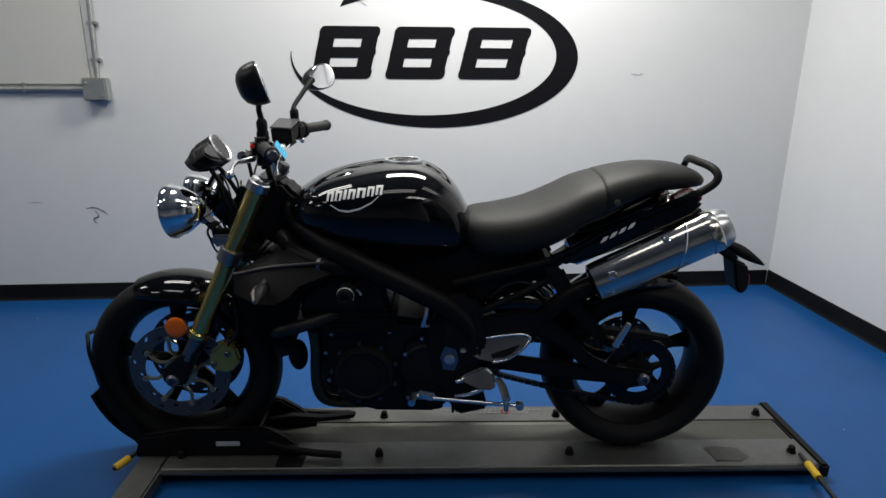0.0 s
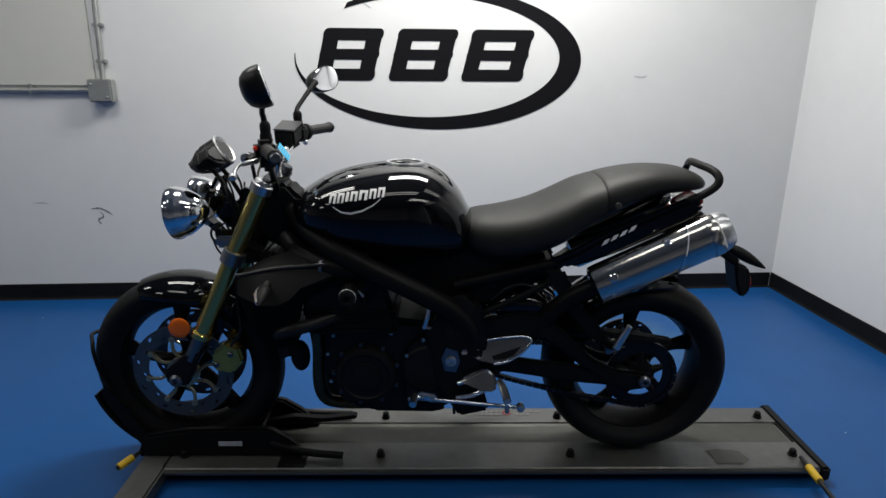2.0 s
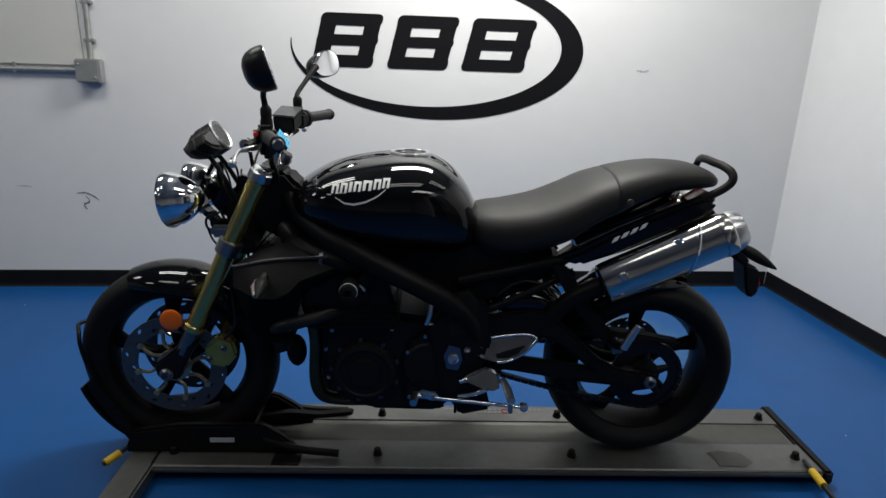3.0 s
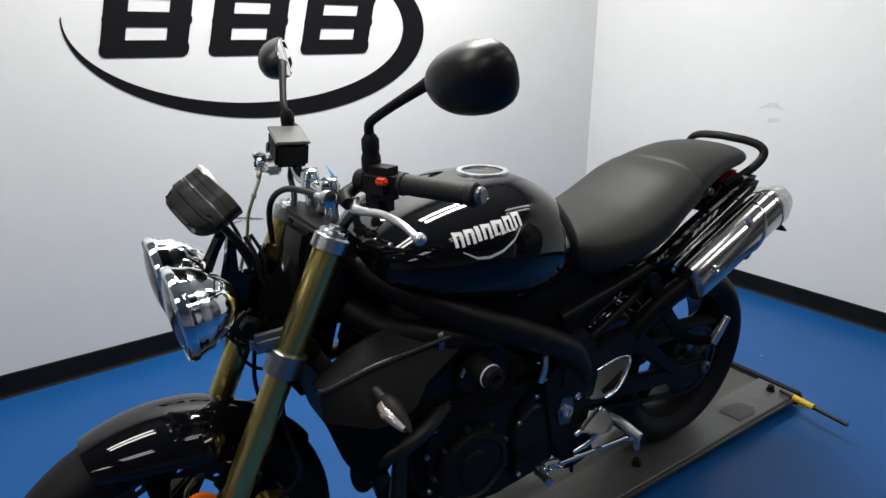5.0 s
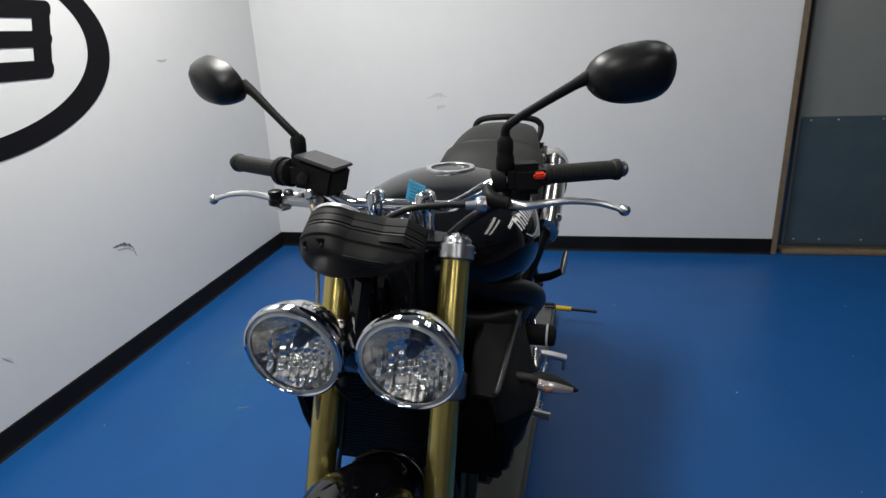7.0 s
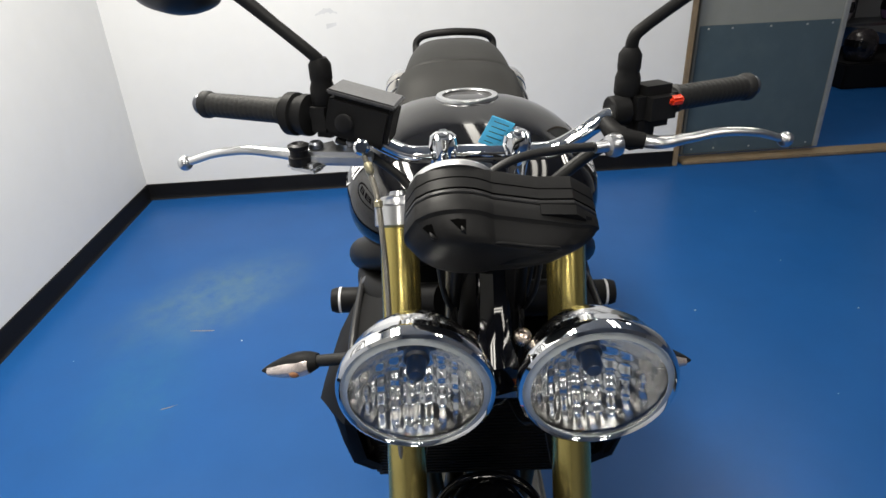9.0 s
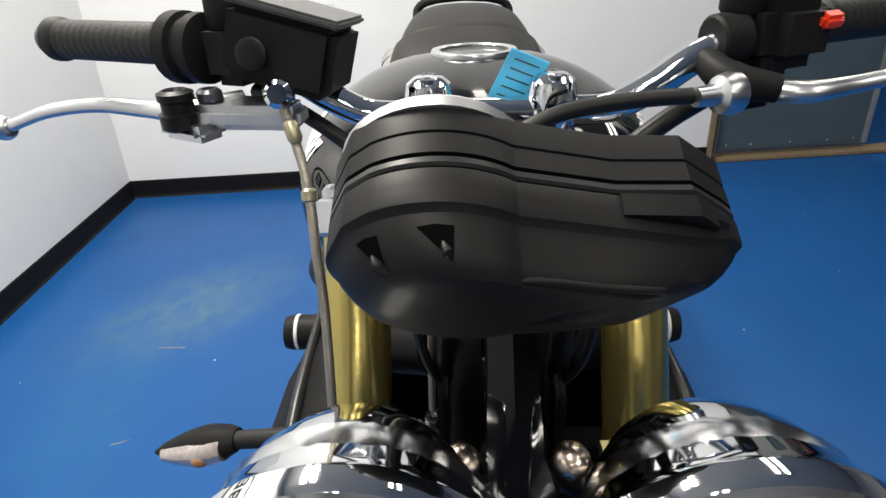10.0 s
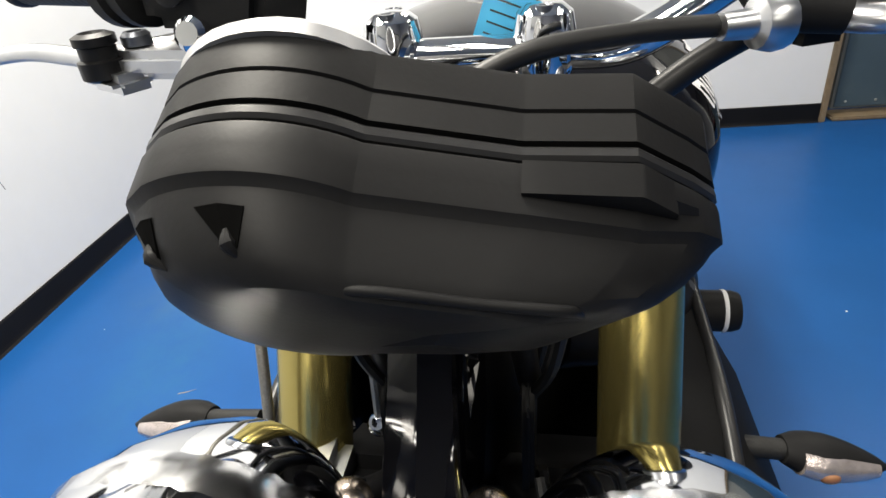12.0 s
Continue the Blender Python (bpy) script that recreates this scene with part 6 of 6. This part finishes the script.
for s in (-1, 1):
    hp = tilted(plate("footrest_hanger", [(0.15, 0.325), (0.165, 0.338), (0.225, 0.360), (0.252, 0.345), (0.262, 0.312), (0.25, 0.295), (0.21, 0.30)], s * 0.168, s * 0.180, M_MUFFLER, None, 0.006, "polished footrest hanger"), s)
    rod("hanger_arm", [(0.145, s * 0.180, 0.312), (0.19, s * 0.182, 0.328), (0.235, s * 0.176, 0.352)], [0.007, 0.009, 0.007], M_CHROME, hp, "polished arm", 12)
    rod("hanger_arm", [(0.14, s * 0.184, 0.268), (0.19, s * 0.186, 0.278), (0.25, s * 0.182, 0.306)], [0.006, 0.008, 0.009], M_CHROME, hp, "polished arm", 12)
    turned("hanger_boss", [(0.016, 0), (0.0165, 0.006), (0.012, 0.010), (0.006, 0.010), (0.006, 0.005)], (0.232, s * 0.176, 0.335), (0, s, 0.25), M_CAST, hp, "", 18)
    heel = tilted(plate("heel_guard", [(0.150, 0.412), (0.21, 0.430), (0.28, 0.440), (0.340, 0.443), (0.364, 0.434), (0.355, 0.417), (0.325, 0.394), (0.290, 0.376), (0.25, 0.370), (0.21, 0.378), (0.16, 0.396)], s * 0.170, s * 0.178, M_MUFFLER, hp, 0.005, "polished heel guard"), s)
    edge = [(0.150, 0.412), (0.21, 0.430), (0.28, 0.440), (0.340, 0.443), (0.362, 0.434), (0.353, 0.417), (0.325, 0.394), (0.290, 0.377), (0.25, 0.371)]
    rod("guard_rim", [(x, s * (0.178 - (z - 0.36) * 0.45), z) for x, z in edge], 0.0042, M_CHROME, hp, "bright rolled rim", 10)
    # a dark plate stands in for the dark reflection in the polished guard
    tilted(plate("guard_reflection", [(0.245, 0.392), (0.312, 0.411), (0.333, 0.417), (0.312, 0.395), (0.285, 0.383), (0.25, 0.381)], s * 0.1775, s * 0.1792, M_SATIN, hp, 0.001), s)
    for bx, bz, r in ((0.165, 0.404, 0.011), (0.205, 0.414, 0.009), (0.205, 0.388, 0.007)):
        turned("guard_bolt", [(r, 0), (r, 0.006), (r * 0.7, 0.010), (0.001, 0.011)], (bx, s * (0.178 - (bz - 0.36) * 0.45), bz), (0, s, 0.4), M_CHROME, hp, "", 14)
    rod("footpeg", [(0.268, s * 0.178, 0.318), (0.276, s * 0.21, 0.312), (0.284, s * 0.262, 0.298)], [0.009, 0.012, 0.0115], M_CAST, hp, "silver footpeg", 14)
    turned("peg_feeler", [(0.004, 0), (0.007, 0.002), (0.007, 0.03), (0.004, 0.034)], (0.282, s * 0.255, 0.292), (0.05, 0, -1), M_CAST, hp, "", 12)
    rod("toe_lever", [(0.010, s * 0.20, 0.280), (0.078, s * 0.198, 0.269), (0.20, s * 0.196, 0.254), (0.325, s * 0.195, 0.240)], [0.008, 0.0065, 0.006, 0.006], M_CHROME, hp, "polished linkage rod", 10)
    turned("linkage_end", [(0.006, -0.012), (0.0115, -0.009), (0.0125, 0.0), (0.0115, 0.009), (0.006, 0.012)], (0.330, s * 0.195, 0.240), (0, 1, 0), M_CAST, hp, "", 16)
    rod("toe_peg", [(0.02, s * 0.195, 0.280), (0.014, s * 0.24, 0.278)], 0.0105, M_CAST, hp, "", 12, False)
    block("linkage_knuckle", (0.055, s * 0.198, 0.279), (0.055, 0.018, 0.026), M_CAST, hp, 0.006, Matrix.Rotation(radians(12), 4, "Y"))
    for bx, bz in ((0.04, 0.283), (0.07, 0.277)):
        turned("knuckle_bolt", [(0.007, 0), (0.007, 0.006), (0.004, 0.008), (0.003, 0.004)], (bx, s * 0.207, bz), (0, s, 0), M_CHROME, hp, "", 12)
    rod("linkage_pin", [(0.133, s * 0.19, 0.268), (0.134, s * 0.19, 0.218)], 0.0045, M_SATIN, hp, "", 8, False)
    ph = plate("pillion_hanger", [(0.39, 0.655), (0.44, 0.65), (0.51, 0.535), (0.605, 0.425), (0.595, 0.395), (0.563, 0.415), (0.46, 0.53)], s * 0.135, s * 0.147, M_SATIN, None, 0.004, "black pillion footrest hanger")
    rod("peg_arm", [(0.583, s * 0.14, 0.425), (0.585, s * 0.185, 0.435), (0.591, s * 0.224, 0.453)], [0.016, 0.014, 0.012], M_SATIN, ph, "", 12)
    rod("pillion_peg", [(0.589, s * 0.224, 0.445), (0.603, s * 0.230, 0.480), (0.619, s * 0.236, 0.516)], [0.0115, 0.011, 0.008], M_CAST, ph, "folded silver pillion peg", 12)
    turned("peg_clevis", [(0.012, -0.012), (0.014, -0.008), (0.014, 0.008), (0.012, 0.012)], (0.590, s * 0.152, 0.407), (0, 1, 0), M_DARKMETAL, ph, "", 14)
    plate("side_cover", [(0.105, 0.572), (0.165, 0.588), (0.197, 0.548), (0.186, 0.455), (0.105, 0.440)], s * 0.155, s * 0.169, M_PLASTIC, None, 0.006, "matt black side cover")

# gloss inner guard ahead of the rear wheel
bm = B()
skin(bm, [ring_at(x, zb, zt, hw, 32, 2.4) for x, zb, zt, hw in spline_rows([(0.232, 0.49, 0.525, 0.08), (0.265, 0.48, 0.568, 0.118), (0.32, 0.475, 0.590, 0.126), (0.38, 0.475, 0.578, 0.124), (0.43, 0.485, 0.542, 0.112), (0.455, 0.50, 0.52, 0.08)], 16)])
P("inner_guard", bm, M_GLOSS, None, "gloss black inner guard")
for s in (-1, 1):
    rod("guard_trim", [(0.245, s * 0.108, 0.545), (0.29, s * 0.118, 0.588), (0.34, s * 0.118, 0.598), (0.40, s * 0.112, 0.575), (0.45, s * 0.10, 0.535)], 0.003, M_BEAD, None, "", 8)

# ---- wheel chock on the lift, holding the front wheel ----
chock = thing("wheel_chock", "black steel wheel chock round the front wheel", "wheel chock", BIKE_POSE)
for s in (-1, 1):
    bm = B()
    prism(bm, [(-0.88, 0.012), (-0.85, 0.088), (-0.70, 0.110), (-0.45, 0.112), (-0.38, 0.065), (-0.34, 0.012)], s * 0.075, s * 0.105, "xz", 0.008)
    part("side_plate", bm, M_SATIN, chock)
    bm = B()
    tube(bm, [(-0.45, s * 0.10, 0.060), (-0.34, s * 0.112, 0.035), (-0.218, s * 0.120, 0.026)], 0.012, 12, 4)
    part("leg", bm, M_SATIN, chock)
    bm = B()
    prism(bm, [(-0.950, 0.262), (-0.972, 0.245), (-0.976, 0.212), (-0.936, 0.137), (-0.872, 0.03), (-0.83, 0.05), (-0.882, 0.15), (-0.926, 0.215)], s * 0.062, s * 0.078, "xz", 0.006)
    part("cradle_arm", bm, M_SATIN, chock)
    for x in (-0.735, -0.375):
        bm = B()
        box(bm, (x, s * 0.120, 0.012), (0.085, 0.085, 0.008), 0.002)
        part("foot", bm, M_SATIN, chock)
bm = B()
rows = []
for q in range(13):
    a = radians(196 + 44 * q / 12)
    rows.append([(XF + r * math.cos(a), y, RF + r * math.sin(a)) for r, y in ((0.3005, -0.06), (0.3005, 0.06), (0.308, 0.065), (0.308, -0.065))])
skin(bm, rows)
part("front_cradle", bm, M_SATIN, chock)
bm = B()
rows = []
for q in range(9):
    a = radians(285 + 30 * q / 8)
    rows.append([(XF + r * math.cos(a), y, RF + r * math.sin(a)) for r, y in ((0.305, -0.06), (0.305, 0.06), (0.315, 0.065), (0.315, -0.065))])
skin(bm, rows)
part("rear_cradle", bm, M_SATIN, chock)
bm = B()
prism(bm, [(-0.50, 0.06), (-0.40, 0.078), (-0.30, 0.070), (-0.19, 0.082), (-0.19, 0.068), (-0.30, 0.056), (-0.48, 0.04)], 0.02, 0.05, "xz", 0.004)
part("tongue", bm, M_SATIN, chock)
bm = B()
tube(bm, [(-0.946, -0.07, 0.235), (-0.968, -0.07, 0.30), (-0.980, -0.066, 0.36), (-0.990, -0.045, 0.392), (-1.012, 0, 0.398), (-0.990, 0.045, 0.392), (-0.980, 0.066, 0.36), (-0.968, 0.07, 0.30), (-0.946, 0.07, 0.235)], 0.006, 10, 5)
part("hoop", bm, M_SATIN, chock)
bm = B()
box(bm, (-0.575, -0.1065, 0.062), (0.075, 0.003, 0.016), 0.001)
part("sticker", bm, M_SCUFFL, chock, "pale grey sticker")
